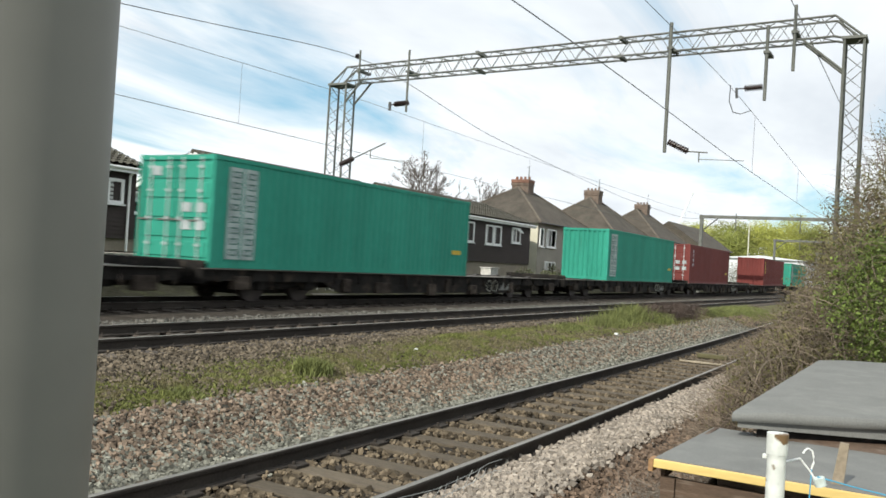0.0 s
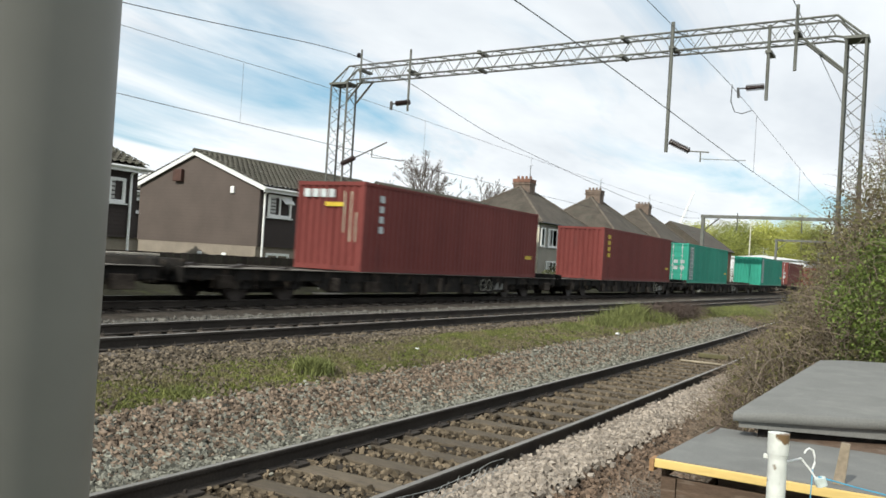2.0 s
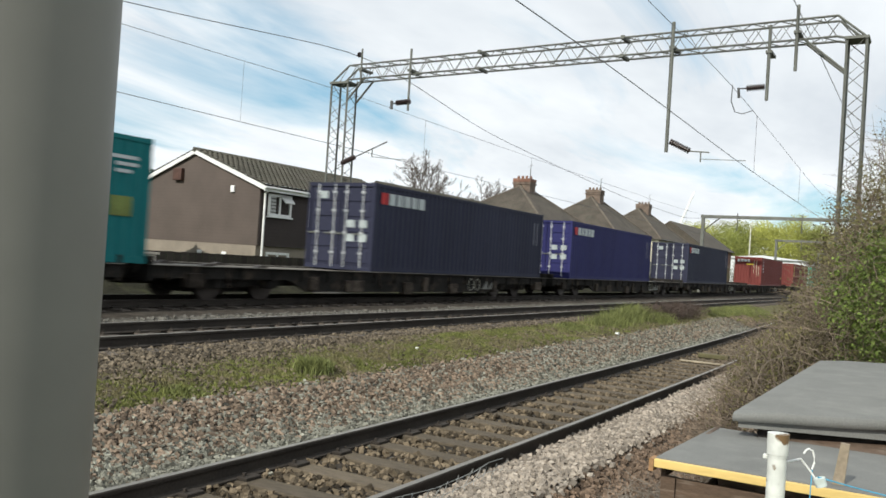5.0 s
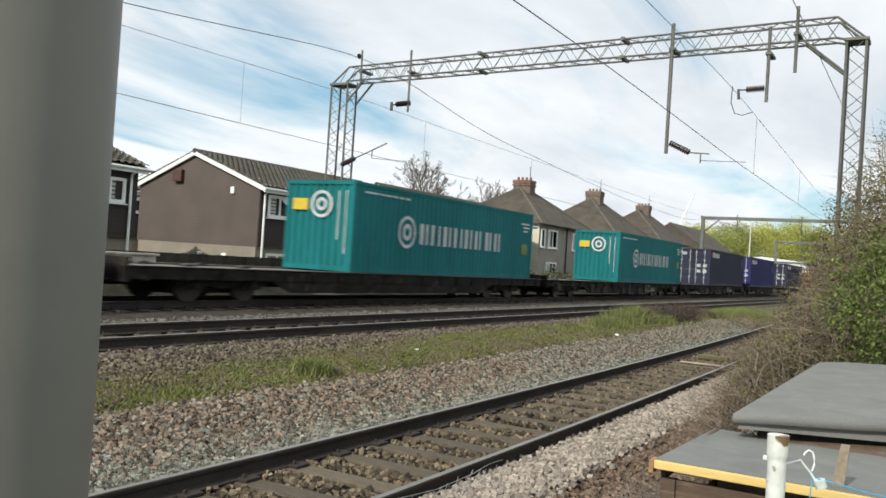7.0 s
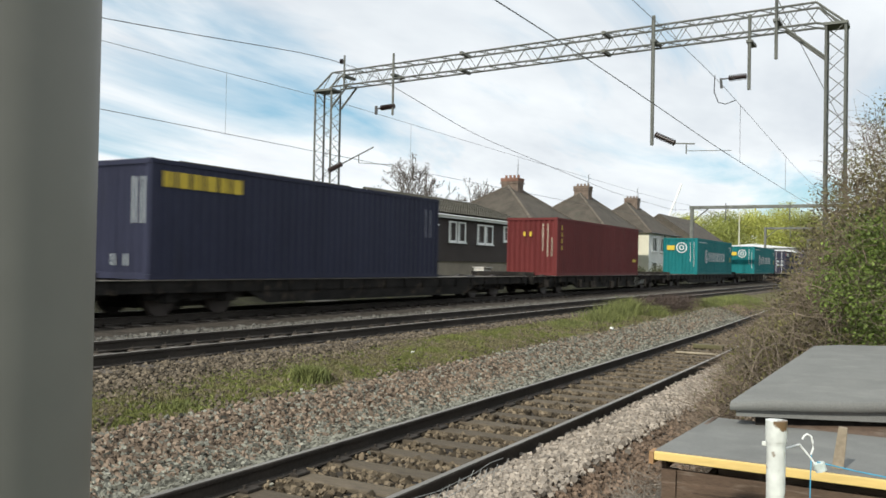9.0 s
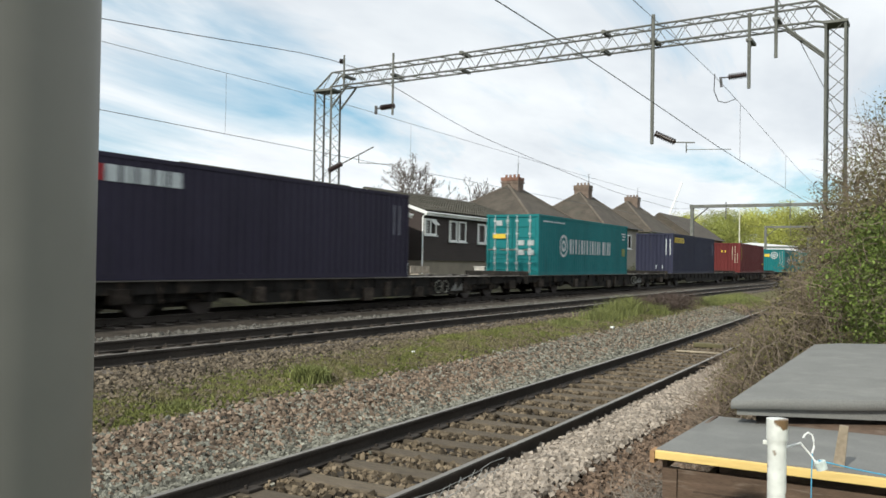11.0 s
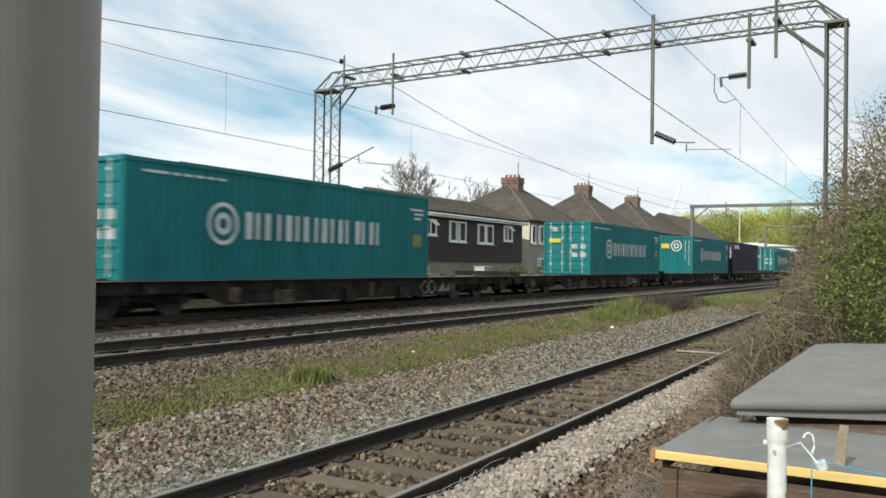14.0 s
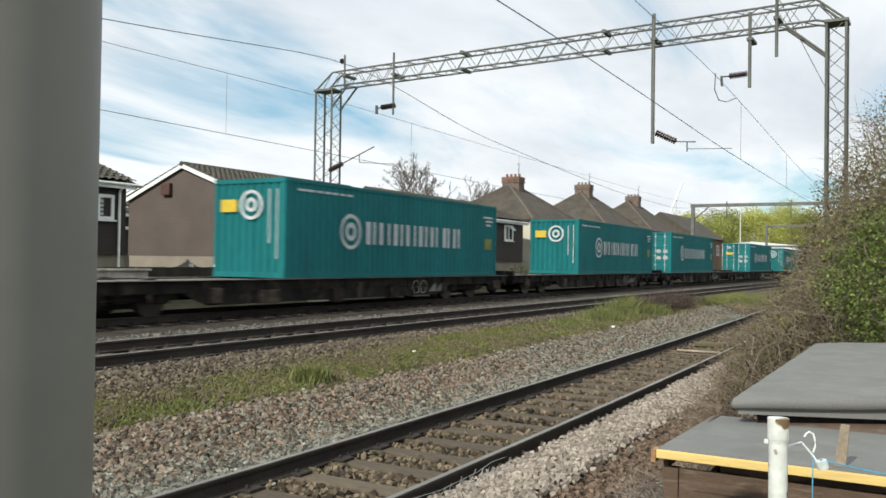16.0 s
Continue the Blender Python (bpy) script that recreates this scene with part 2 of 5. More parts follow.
def stones(name, label, material, boxes, size, seed, shift=0.0, across_siding=True, between=False):
    """Crushed stones strewn over the ground: boxes of (x0, x1, q0, q1, how many)."""
    rng = np.random.default_rng(seed)
    P = []
    for x0, x1, q0, q1, count in boxes:
        u = rng.random(count)
        x = x0 + (x1 - x0) * u ** 1.5
        q = q0 + (q1 - q0) * rng.random(count) + rng.normal(0, 0.07, count)
        keep = np.abs((x + 3.0 + 0.325) % 0.65 - 0.325) > (0.155 if between else -1)
        x, q = x[keep], q[keep]
        P.append(np.stack([x, q + (veer(x) if across_siding else 0)], -1))
    P = np.concatenate(P)
    n = len(P)
    s = size * (0.55 + 0.75 * rng.random((n, 1, 1))) * (0.75 + 0.5 * rng.random((n, 1, 3)))
    cube = np.array([(x, y, z) for z in (-1, 1) for y in (-1, 1) for x in (-1, 1)], float)[None]
    v = cube * s * 0.5 + rng.normal(0, size * 0.11, (n, 8, 3))
    a = rng.normal(size=(n, 4))
    a /= np.linalg.norm(a, axis=1, keepdims=True)
    w, x, y, z = a.T
    R = np.stack([1 - 2 * (y * y + z * z), 2 * (x * y - z * w), 2 * (x * z + y * w), 2 * (x * y + z * w), 1 - 2 * (x * x + z * z),
                  2 * (y * z - x * w), 2 * (x * z - y * w), 2 * (y * z + x * w), 1 - 2 * (x * x + y * y)], -1).reshape(n, 3, 3)
    v = np.einsum("nij,nkj->nki", R, v)
    zz = ground_z(P[:, 0], P[:, 1]) + shift + size * (1.05 * rng.random(n) - 0.1)
    v += np.concatenate([P, zz[:, None]], 1)[:, None, :]
    faces = np.array([(0, 2, 3, 1), (4, 5, 7, 6), (0, 1, 5, 4), (2, 6, 7, 3), (0, 4, 6, 2), (1, 3, 7, 5)])[None] + (np.arange(n) * 8)[:, None, None]
    me = fast_mesh(name, v.reshape(-1, 3), faces.reshape(-1, 4))
    me.materials.append(material)
    return tagged(new(name, me), label, "stones", kind="stuff")


GREYST = mat("grey_ballast_stone", (0.158, 0.155, 0.128), 0.9, 0, 0.2, 9, 60, 0.3, island=0.75, spec=0.2)
BROWNST = mat("pinkish_brown_ballast_stone", (0.162, 0.122, 0.090), 0.9, 0, 0.2, 9, 60, 0.3, island=0.7, spec=0.2)
PALEST = mat("pale_ballast_stone", (0.29, 0.25, 0.208), 0.9, 0, 0.15, 9, 60, 0.3, island=0.45, spec=0.2)
CRIBST = mat("oily_crib_stone", (0.118, 0.092, 0.062), 0.9, 0, 0.25, 9, 60, 0.3, island=0.75, spec=0.2)
stones("grey_ballast", "grey crushed ballast stones beside the siding rail", GREYST,
       [(1.5, 14, 5.1, 6.0, 21000), (14, 36, 5.15, 6.75, 14500), (3, 14, 5.8, 6.7, 5000)], 0.035, 1)
stones("brown_ballast", "pinkish brown ballast stones on the siding shoulder", BROWNST,
       [(1.5, 14, 5.75, 6.7, 19000), (14, 40, 5.8, 6.75, 7500)], 0.035, 2)
stones("pale_ballast", "clean pale ballast stones outside the near rail", PALEST,
       [(4.0, 15, 2.93, 3.42, 11500), (15, 30, 2.95, 3.4, 5600)], 0.038, 3, shift=0.04)
stones("crib_ballast", "oily brown ballast between the siding sleepers", CRIBST, [(2.5, 14, 3.6, 4.95, 6400), (14, 30, 3.6, 4.95, 5200)], 0.04, 4, shift=0.0, between=True)
stones("cess_gravel", "brown gravel beside the siding", mat("brown_gravel", (0.15, 0.105, 0.074), 0.95, 0, 0.2, 9, 50, 0.3, island=0.45),
       [(3.5, 20, 1.7, 2.95, 14500)], 0.034, 5)
stones("main_ballast", "pale grey ballast between the main line tracks", mat("main_ballast_stone", (0.105, 0.098, 0.085), 0.9, 0, 0.2, 9, 60, 0.3, island=0.35),
       [(3, 60, 11.2, 12.5, 10000)], 0.05, 6, across_siding=False)
stones("shoulder_ballast", "brown dirty ballast on the main line shoulder",
       mat("dirty_ballast_stone", (0.112, 0.090, 0.064), 0.95, 0, 0.2, 9, 60, 0.3, island=0.7),
       [(3, 14, 7.9, 9.2, 8500), (14, 50, 8.4, 9.2, 5500), (3, 12, 7.6, 8.2, 1400), (4, 30, 6.8, 8.0, 3600)], 0.031, 7, across_siding=False)


# ---- tracks ----
RAIL = [(-0.07, 0), (0.07, 0), (0.07, 0.012), (0.012, 0.03), (0.009, 0.115), (0.034, 0.125), (0.035, 0.15), (0.028, 0.16),
        (-0.028, 0.16), (-0.035, 0.15), (-0.034, 0.125), (-0.009, 0.115), (-0.012, 0.03), (-0.07, 0.012)]


def rail_mesh(centre, top, x0, x1, step):
    g = Geo()
    n = len(RAIL)
    xs = np.arange(x0, x1 + step / 2, step)
    for i, x in enumerate(xs):
        y = centre(x)
        g.v.extend((x, y + a, top - 0.16 + b) for a, b in RAIL)
        if i:
            for j in range(n):
                k = (j + 1) % n
                g.f.append(((i - 1) * n + j, (i - 1) * n + k, i * n + k, i * n + j))
                g.m.append(1 if j == 7 else 0)
    return g


def build_track(label, centre, top, x0, x1, sleepers, sleeper_mat, step, first=-3.0):
    track = thing("railway_track", label, "railway track", kind="structure")
    for side in (-0.752, 0.752):
        part("rail", rail_mesh(lambda x: centre(x) + side, top, x0, x1, step), [RUSTY(), HEAD()], track, "dark rusty steel rail with a polished head")
    g = Geo().box(-0.125, 0.125, -1.27, 1.27, -0.13, 0, 0.012)
    me = g.mesh("sleeper")
    me.materials.append(sleeper_mat)
    chairs = Geo()
    for side in (-0.752, 0.752):
        chairs.box(-0.09, 0.09, side - 0.17, side - 0.06, 0, 0.03, 0.006).box(-0.09, 0.09, side + 0.06, side + 0.17, 0, 0.03, 0.006)
        chairs.rod((-0.05, side - 0.1, 0.02), (-0.05, side - 0.1, 0.06), 0.016, 6).rod((0.05, side + 0.1, 0.02), (0.05, side + 0.1, 0.06), 0.016, 6)
    cm = chairs.mesh("rail_fastening")
    cm.materials.append(RUSTY())
    rng = random.Random(3)
    for k in range(sleepers):
        x = first + k * 0.65
        slope = math.atan((centre(x + 0.5) - centre(x - 0.5)))
        for mesh in (me, cm):
            ob = new(mesh.name, mesh)
            ob.parent = track
            ob.location = (x, centre(x) + (rng.uniform(-0.03, 0.03) if mesh is me else 0), top - 0.16)
            ob.rotation_euler = (0, 0, slope + rng.uniform(-0.012, 0.012) * (mesh is me))
    return track


SLEEPER = mat("weathered_sleeper", (0.105, 0.083, 0.057), 0.9, 0, 0.3, 5, 45, 0.4, obj=0.2, stretch=(5, 1, 5), stain=(0.08, 0.065, 0.05))
MAINSLEEP = mat("grimy_sleeper", (0.085, 0.07, 0.058), 0.9, 0, 0.3, 4, 40, 0.4, obj=0.2)
build_track("curving siding with dark rusty rails on weathered sleepers in ballast", lambda x: 4.267 + float(veer(x)), -0.511, -6, 48, 70, SLEEPER, 0.5)
build_track("straight main line track with dark rails, empty", lambda x: 9.98, 0.0, -40, 400, 200, MAINSLEEP, 20, 2.0)
build_track("straight main line track carrying the freight train", lambda x: 15.42, 0.0, -400, 400, 200, MAINSLEEP, 20, 4.0)


# ---- grass, weeds ----
def blades(name, label, spots, material, seed, width=0.006):
    """Grass blades: spots of (x, y, spread, height, how many)."""
    rng = np.random.default_rng(seed)
    P, H = [], []
    for x, y, sx, sy, h, count in spots:
        r = rng.normal(0, 0.5, (count, 2)) if sx < 1.2 else rng.uniform(-1, 1, (count, 2))
        P.append(np.array([x, y]) + r * np.array([sx, sy]))
        H.append(h * (0.4 + 0.9 * rng.random(count)))
    P, H = np.concatenate(P), np.concatenate(H)
    n = len(P)
    z = ground_z(P[:, 0], P[:, 1]) - 0.01
    a = rng.uniform(0, 2 * np.pi, n)
    side = np.stack([np.cos(a), np.sin(a), 0 * a], -1) * width * (0.6 + rng.random((n, 1)))
    base = np.concatenate([P, z[:, None]], 1)
    lean = np.stack([rng.normal(0, 0.35, n), rng.normal(0, 0.35, n), np.ones(n)], -1) * H[:, None]
    mid = base + lean * np.array([0.35, 0.35, 0.6])
    v = np.stack([base - side, base + side, mid + side * 0.7, mid - side * 0.7, base + lean], 1).reshape(-1, 3)
    k = np.arange(n)[:, None] * 5
    q = np.concatenate([k + np.array([0, 1, 2]), k + np.array([0, 2, 3]), k + np.array([3, 2, 4])])
    me = fast_mesh(name, v, q)
    me.materials.append(material)
    return tagged(new(name, me), label, "grass", kind="stuff")


GRASS = mat("spring_grass", (0.125, 0.135, 0.038), 0.8, 0, 0.3, 0.9, 8, 0, island=0.5, stain=(0.16, 0.14, 0.07), stain_at=(0.44, 0.58))
LUSH = mat("lush_grass", (0.14, 0.155, 0.05), 0.8, 0, 0.25, 1.2, 8, 0, island=0.4)


def build_grass():
    rng = random.Random(8)
    spots = []
    for k in range(420):
        x = 4.5 + 42 * rng.random() ** 1.25
        y = rng.uniform(6.75, 7.95 if x < 9 else 8.3)
        if y < 7.0 and rng.random() < 0.5:
            continue
        spots.append((x, y, rng.uniform(0.25, 0.9), rng.uniform(0.12, 0.3), rng.uniform(0.018, 0.05), int(rng.uniform(250, 800))))
    spots += [(x, 7.35, 1.6, 0.55, 0.04, 4200) for x in (7, 9, 12)] + [(x, 7.6, 1.6, 0.8, 0.05, 6500) for x in (13.5, 15, 18, 21, 24, 27, 30, 33, 36, 39, 42)]
    spots += [(x, y, 1.7, 0.38, 0.052, 7000) for x, y in ((7.5, 7.3), (9.2, 7.55), (10.8, 7.75), (12.5, 7.8), (14.5, 7.9), (11.5, 7.3), (16.5, 7.6))]
    spots += [(9.6, 7.1, 1.6, 0.18, 0.05, 1300), (12, 7.6, 2.2, 0.3, 0.05, 2200)]
    blades("grass", "patchy short spring grass on the strip between the tracks", spots, GRASS, 5)
    tall = [(9.0, 7.14, 0.17, 0.17, 0.2, 1100), (9.2, 7.18, 0.2, 0.18, 0.16, 900), (26.3, 8.2, 1.1, 0.35, 0.44, 1100), (24.8, 8.1, 1.0, 0.4, 0.34, 1000), (23.2, 7.9, 1.1, 0.4, 0.24, 1300), (27.5, 7.8, 1.1, 0.4, 0.3, 1100), (20.5, 7.9, 1.1, 0.4, 0.1, 1500),
            (27.8, 8.1, 0.9, 0.3, 0.25, 600), (38, 7.9, 3.0, 0.5, 0.22, 2500), (43, 7.8, 3.0, 0.6, 0.22, 2500), (6.7, 7.0, 0.25, 0.2, 0.07, 350)]
    blades("grass_tuft", "tall lush green grass tufts on the strip", tall, LUSH, 6, 0.008)


build_grass()


# ---- freight train ----
WAGON = 21.5


def wagon():
    w = thing("flat_wagon", "long dark grimy container flat wagon on bogies", "railway wagon", group="wagons of the train")
    d, deckm = DARK(), mat("worn_wagon_deck", (0.15, 0.135, 0.115), 0.85, 0, 0.35, 2, 25, 0.3, stain=(0.07, 0.06, 0.05))
    L = 10.4
    for s in (-1, 1):
        g = Geo().box(-L, L, s * 1.2 - 0.05, s * 1.2 + 0.05, 0.50, 0.765)
        g.add([(-6.0, s * 1.16, 0.5), (6.0, s * 1.16, 0.5), (5.2, s * 1.16, 0.2), (-5.2, s * 1.16, 0.2),
               (-6.0, s * 1.22, 0.5), (6.0, s * 1.22, 0.5), (5.2, s * 1.22, 0.2), (-5.2, s * 1.22, 0.2)],
              [(0, 1, 2, 3), (7, 6, 5, 4), (0, 4, 5, 1), (2, 6, 7, 3), (1, 5, 6, 2), (0, 3, 7, 4)])
        for k in range(-9, 10):
            g.box(k * 1.1 - 0.03, k * 1.1 + 0.03, s * 1.2 - 0.09, s * 1.2 + 0.09, 0.47, 0.755)
        part("side_sill", g, d, w)
        part("deck_edge", Geo().box(-L, L, s * 1.2 - 0.16, s * 1.2 + 0.1, 0.769, 0.782), deckm, w, "worn grey-brown deck edge")
        part("headstock", Geo().box(s * L - 0.12 * (s > 0), s * L + 0.12 * (s < 0), -1.24, 1.24, 0.42, 0.95, 0.02), d, w)
        for y in (-0.87, 0.87):
            part("buffer", Geo().rod((s * L, y, 0.7), (s * (L + 0.22), y, 0.7), 0.1, 12).rod((s * (L + 0.22), y, 0.7), (s * (L + 0.27), y, 0.7), 0.22, 16), d, w)
        part("coupling", Geo().rod((s * L, 0, 0.68), (s * (L + 0.36), 0, 0.62), 0.05, 8), d, w)
    part("deck", Geo().box(-L + 0.12, L - 0.12, -1.04, 1.04, 0.69, 0.748), deckm, w, "worn grey-brown deck")
    part("centre_sill", Geo().box(-L + 0.12, L - 0.12, -0.2, 0.2, 0.32, 0.68), d, w)
    grime = mat("rusty_gear", (0.05, 0.04, 0.032), 0.9, 0, 0.5, 4, 20, 0.3, obj=0.5, spec=0.15)
    for x, wide, z0, z1 in ((-9.4, 0.5, 0.3, 0.62), (-5.2, 0.35, 0.24, 0.6), (-3.6, 0.8, 0.2, 0.52), (-0.6, 0.45, 0.12, 0.5), (0.5, 0.25, 0.22, 0.66), (2.2, 0.5, 0.15, 0.48), (5.4, 0.3, 0.2, 0.6), (9.2, 0.6, 0.28, 0.6)):
        part("equipment_box", Geo().box(x, x + wide, -1.32, -1.1, z0, z1, 0.02), grime, w, "grimy underframe gear")
    for x in (-8.2, -2.0, 4.0, 8.8):
        part("hanger", Geo().rod((x, -1.26, 0.76), (x + 0.12, -1.28, 0.3), 0.022, 6), grime, w)
    for x in (-2.4, 1.2):
        part("brake_cylinder", Geo().rod((x, -0.7, 0.45), (x + 0.6, -0.7, 0.45), 0.15, 12).box(x + 0.9, x + 1.5, -1.0, -0.5, 0.26, 0.49, 0.02), d, w)
    for x, side in ((3.7, -1), (4.15, -1)):
        g = Geo().ring((x, side * 1.3, 0.46), 0.2, 0.011)
        g.rod((x - 0.2, side * 1.3, 0.46), (x - 0.14, side * 1.2, 0.46), 0.012, 6).rod((x + 0.2, side * 1.3, 0.46), (x + 0.14, side * 1.2, 0.46), 0.012, 6)
        part("brake_wheel", g, mat("dirty_white_paint", (0.36, 0.35, 0.29), 0.7), w, "dirty white brake handwheel")
    for x in (4.6, 5.05):
        part("bracket", Geo().prism([(x, 0.3), (x + 0.4, 0.3), (x + 0.37, 0.58)], -1.27, -1.235),
             mat("pale_grey_paint", (0.17, 0.17, 0.155), 0.7), w, "pale triangular bracket")
    for s in (-1, 1):
        bx = s * 7.4
        bogie = part("bogie", Geo().box(bx - 1.5, bx + 1.5, -1.02, -0.9, 0.34, 0.58, 0.02).box(bx - 1.5, bx + 1.5, 0.9, 1.02, 0.34, 0.58, 0.02)
                     .box(bx - 0.25, bx + 0.25, -1.0, 1.0, 0.3, 0.6).box(bx - 1.35, bx + 1.35, -0.6, 0.6, 0.16, 0.5), d, w)
        for ax in (bx - 0.9, bx + 0.9):
            for y in (-0.75, 0.75):
                o = 0.06 if y < 0 else -0.06
                part("wheel", Geo().rod((ax, y - 0.065, 0.40), (ax, y + 0.065, 0.40), 0.40, 24).rod((ax, y - o, 0.4), (ax, y + o * 1.6, 0.4), 0.43, 24),
                     mat("wheel_steel", (0.06, 0.05, 0.045), 0.6, 0.5), bogie, smooth=True)
            part("axle", Geo().rod((ax, -1.0, 0.4), (ax, 1.0, 0.4), 0.075, 10), d, bogie)
            for y in (-1.06, 1.06):
                part("axle_box", Geo().box(ax - 0.14, ax + 0.14, y - 0.08, y + 0.08, 0.27, 0.53, 0.03), d, bogie)
                for x2 in (ax - 0.24, ax + 0.24):
                    part("spring", Geo().rod((x2, y, 0.28), (x2, y, 0.5), 0.06, 8), d, bogie)
    return w


PAINT = {
    "teal": ((0.012, 0.140, 0.146), "teal"), "green": ((0.035, 0.26, 0.185), "sea-green"), "red": ((0.155, 0.042, 0.037), "red-brown"),
    "maroon": ((0.118, 0.026, 0.025), "dark red"), "navy": ((0.029, 0.031, 0.053), "navy blue"), "blue": ((0.026, 0.027, 0.10), "deep blue"),
    "plum": ((0.03, 0.026, 0.043), "dark purple-blue"),
}


def corrugated(along, lo, hi, z0, z1, face, depth, pitch, sgn):
    """A trapezoid-corrugated wall: runs from lo to hi, its outer face at the given place, pressed inwards."""
    g = Geo()
    n = max(2, round((hi - lo) / pitch))
    p = (hi - lo) / n
    row = []
    for i in range(n):
        a = lo + i * p
        row += [(a, 0), (a + 0.30 * p, 0), (a + 0.5 * p, depth), (a + 0.8 * p, depth)]
    row.append((hi, 0))
    for t in (0, 0.02):
        for z in (z0, z1):
            for u, dpt in row:
                o = face - sgn * (dpt + t)
                g.v.append((u, o, z) if along == "x" else (o, u, z))
    m = len(row)
    for i in range(m - 1):
        g.f += [(i, i + 1, m + i + 1, m + i), (2 * m + i, 3 * m + i, 3 * m + i + 1, 2 * m + i + 1)]
        g.m += [0, 0]
    return g


def container(colour, doors, marks):
    """A forty-foot box. Its rear end, towards -x, has doors or is a plain corrugated wall; marks: flat painted shapes."""
    rgb, word = PAINT[colour]
    m = mat(colour + "_container_paint", rgb, 0.6, 0, 0.14, 0.8, 14, 0.06, stain=[c * 0.6 + 0.012 for c in rgb], stain_at=(0.6, 0.8), stretch=(1, 1, 0.25), spec=0.12)
    c = thing("shipping_container", "%s shipping container with %s on a flat wagon" %
              (word, "a door end" if doors else "a ribbed end"), "container", group="containers on the train")
    L, W, H = 6.095, 1.22, 2.59
    for s in (-1, 1):
        part("side_panel", corrugated("x", -L + 0.12, L - 0.12, 0.13, H - 0.09, s * (W - 0.012), 0.024, 0.278, s), m, c)
        part("top_rail", Geo().box(-L + 0.1, L - 0.1, s * W - 0.05 * (s > 0), s * W + 0.05 * (s < 0), H - 0.1, H - 0.01), m, c)
        part("bottom_rail", Geo().box(-L + 0.1, L - 0.1, s * W - 0.06 * (s > 0), s * W + 0.06 * (s < 0), 0.01, 0.14), m, c)
        for e in (-1, 1):
            x, y = e * L, s * W
            part("corner_post", Geo().box(min(x, x - e * 0.13), max(x, x - e * 0.13), min(y, y - s * 0.1), max(y, y - s * 0.1), 0.12, H - 0.12, 0.012), m, c)
            for z in (0, H - 0.118):
                part("corner_casting", Geo().box(min(x + e * 0.004, x - e * 0.178), max(x + e * 0.004, x - e * 0.178), min(y + s * 0.004, y - s * 0.162),
                                                 max(y + s * 0.004, y - s * 0.162), z, z + 0.118, 0.01), m, c)
    part("roof", corrugated("x", -L + 0.05, L - 0.05, -W + 0.05, W - 0.05, H - 0.012, 0.02, 0.4, 1).turned(), m, c)
    part("floor", Geo().box(-L + 0.1, L - 0.1, -W + 0.06, W - 0.06, 0.05, 0.13), DARK(), c)
    for e in (-1, 1):
        for z0, z1 in ((H - 0.12, H - 0.01), (0.01, 0.15)):
            part("end_rail", Geo().box(min(e * L, e * (L - 0.1)), max(e * L, e * (L - 0.1)), -W + 0.1, W - 0.1, z0, z1), m, c)
    for e in (-1, 1):
        if doors == (e < 0):
            for s in (-1, 1):
                g = Geo()
                y0, y1 = sorted((s * 0.012, s * (W - 0.11)))
                x = e * (L - 0.05)
                g.box(min(x, x - e * 0.04), max(x, x - e * 0.04), y0, y1, 0.16, H - 0.13)
                for k in range(5):
                    z = 0.22 + k * 0.455
                    g.box(min(x, x + e * 0.03), max(x, x + e * 0.03), y0 + 0.05, y1 - 0.05, z, z + 0.36, 0.012)
                door = part("door", g, m, c)
                for y in (s * 0.22, s * 0.82):
                    g = Geo().rod((e * (L + 0.0), y, 0.08), (e * (L + 0.0), y, H - 0.06), 0.02, 8)
                    for z in (0.5, 1.1, 1.75, 2.3):
                        g.box(e * L - 0.03, e * L + 0.03, y - 0.06, y + 0.06, z - 0.03, z + 0.03)
                    part("lock_rod", g, mat("galvanised_rod", (0.55, 0.56, 0.56), 0.4, 0.5, 0.1), door, "galvanised door lock rod")
                    part("handle", Geo().box(e * L - 0.02, e * L + 0.04, y, y + 0.34, 1.05, 1.09), STEEL(), door)
                for y, z in ((-0.42, 1.36), (-0.42, 0.95), (-0.86, 1.36), (-0.86, 0.95)) if s < 0 else ((0.62, 2.2),):
                    part("placard", Geo().box(e * (L + 0.0) - 0.004, e * (L + 0.0) + 0.004, y - 0.14, y + 0.14, z - 0.10, z + 0.12), mat("dull_door_marking", (0.36, 0.40, 0.40), 0.6), door, "pale door marking")
        else:
            part("end_panel", corrugated("y", -W + 0.1, W - 0.1, 0.14, H - 0.11, e * (L - 0.012), 0.062, 0.262, e), m, c)
    for name, label, geo, material in marks():
        part(name, geo, material, c, label)
    return c


def turned(self):
    """Lays a wall that was built upright down as a roof."""
    self.v = [(x, z, y) for x, y, z in self.v]
    return self


Geo.turned = turned
SIDE, END = -1.226, -6.1


def side_bar(x0, x1, z0, z1):
    return Geo().box(x0, x1, SIDE - 0.003, SIDE, z0, z1)


def end_bar(y0, y1, z0, z1):
    return Geo().box(END - 0.02, END - 0.016, y0, y1, z0, z1)


def disc_ring(c, r0, r1, plane, n=28):
    g = Geo()
    for r in (r0, r1):
        for i in range(n):
            a = 2 * math.pi * i / n
            u, v = c[0] + math.cos(a) * r, c[1] + math.sin(a) * r
            g.v.append((u, SIDE - 0.003, v) if plane == "side" else (END - 0.02, u, v))
    for i in range(n):
        k = (i + 1) % n
        g.f.append((i, k, n + k, n + i))
        g.m.append(0)
    return g


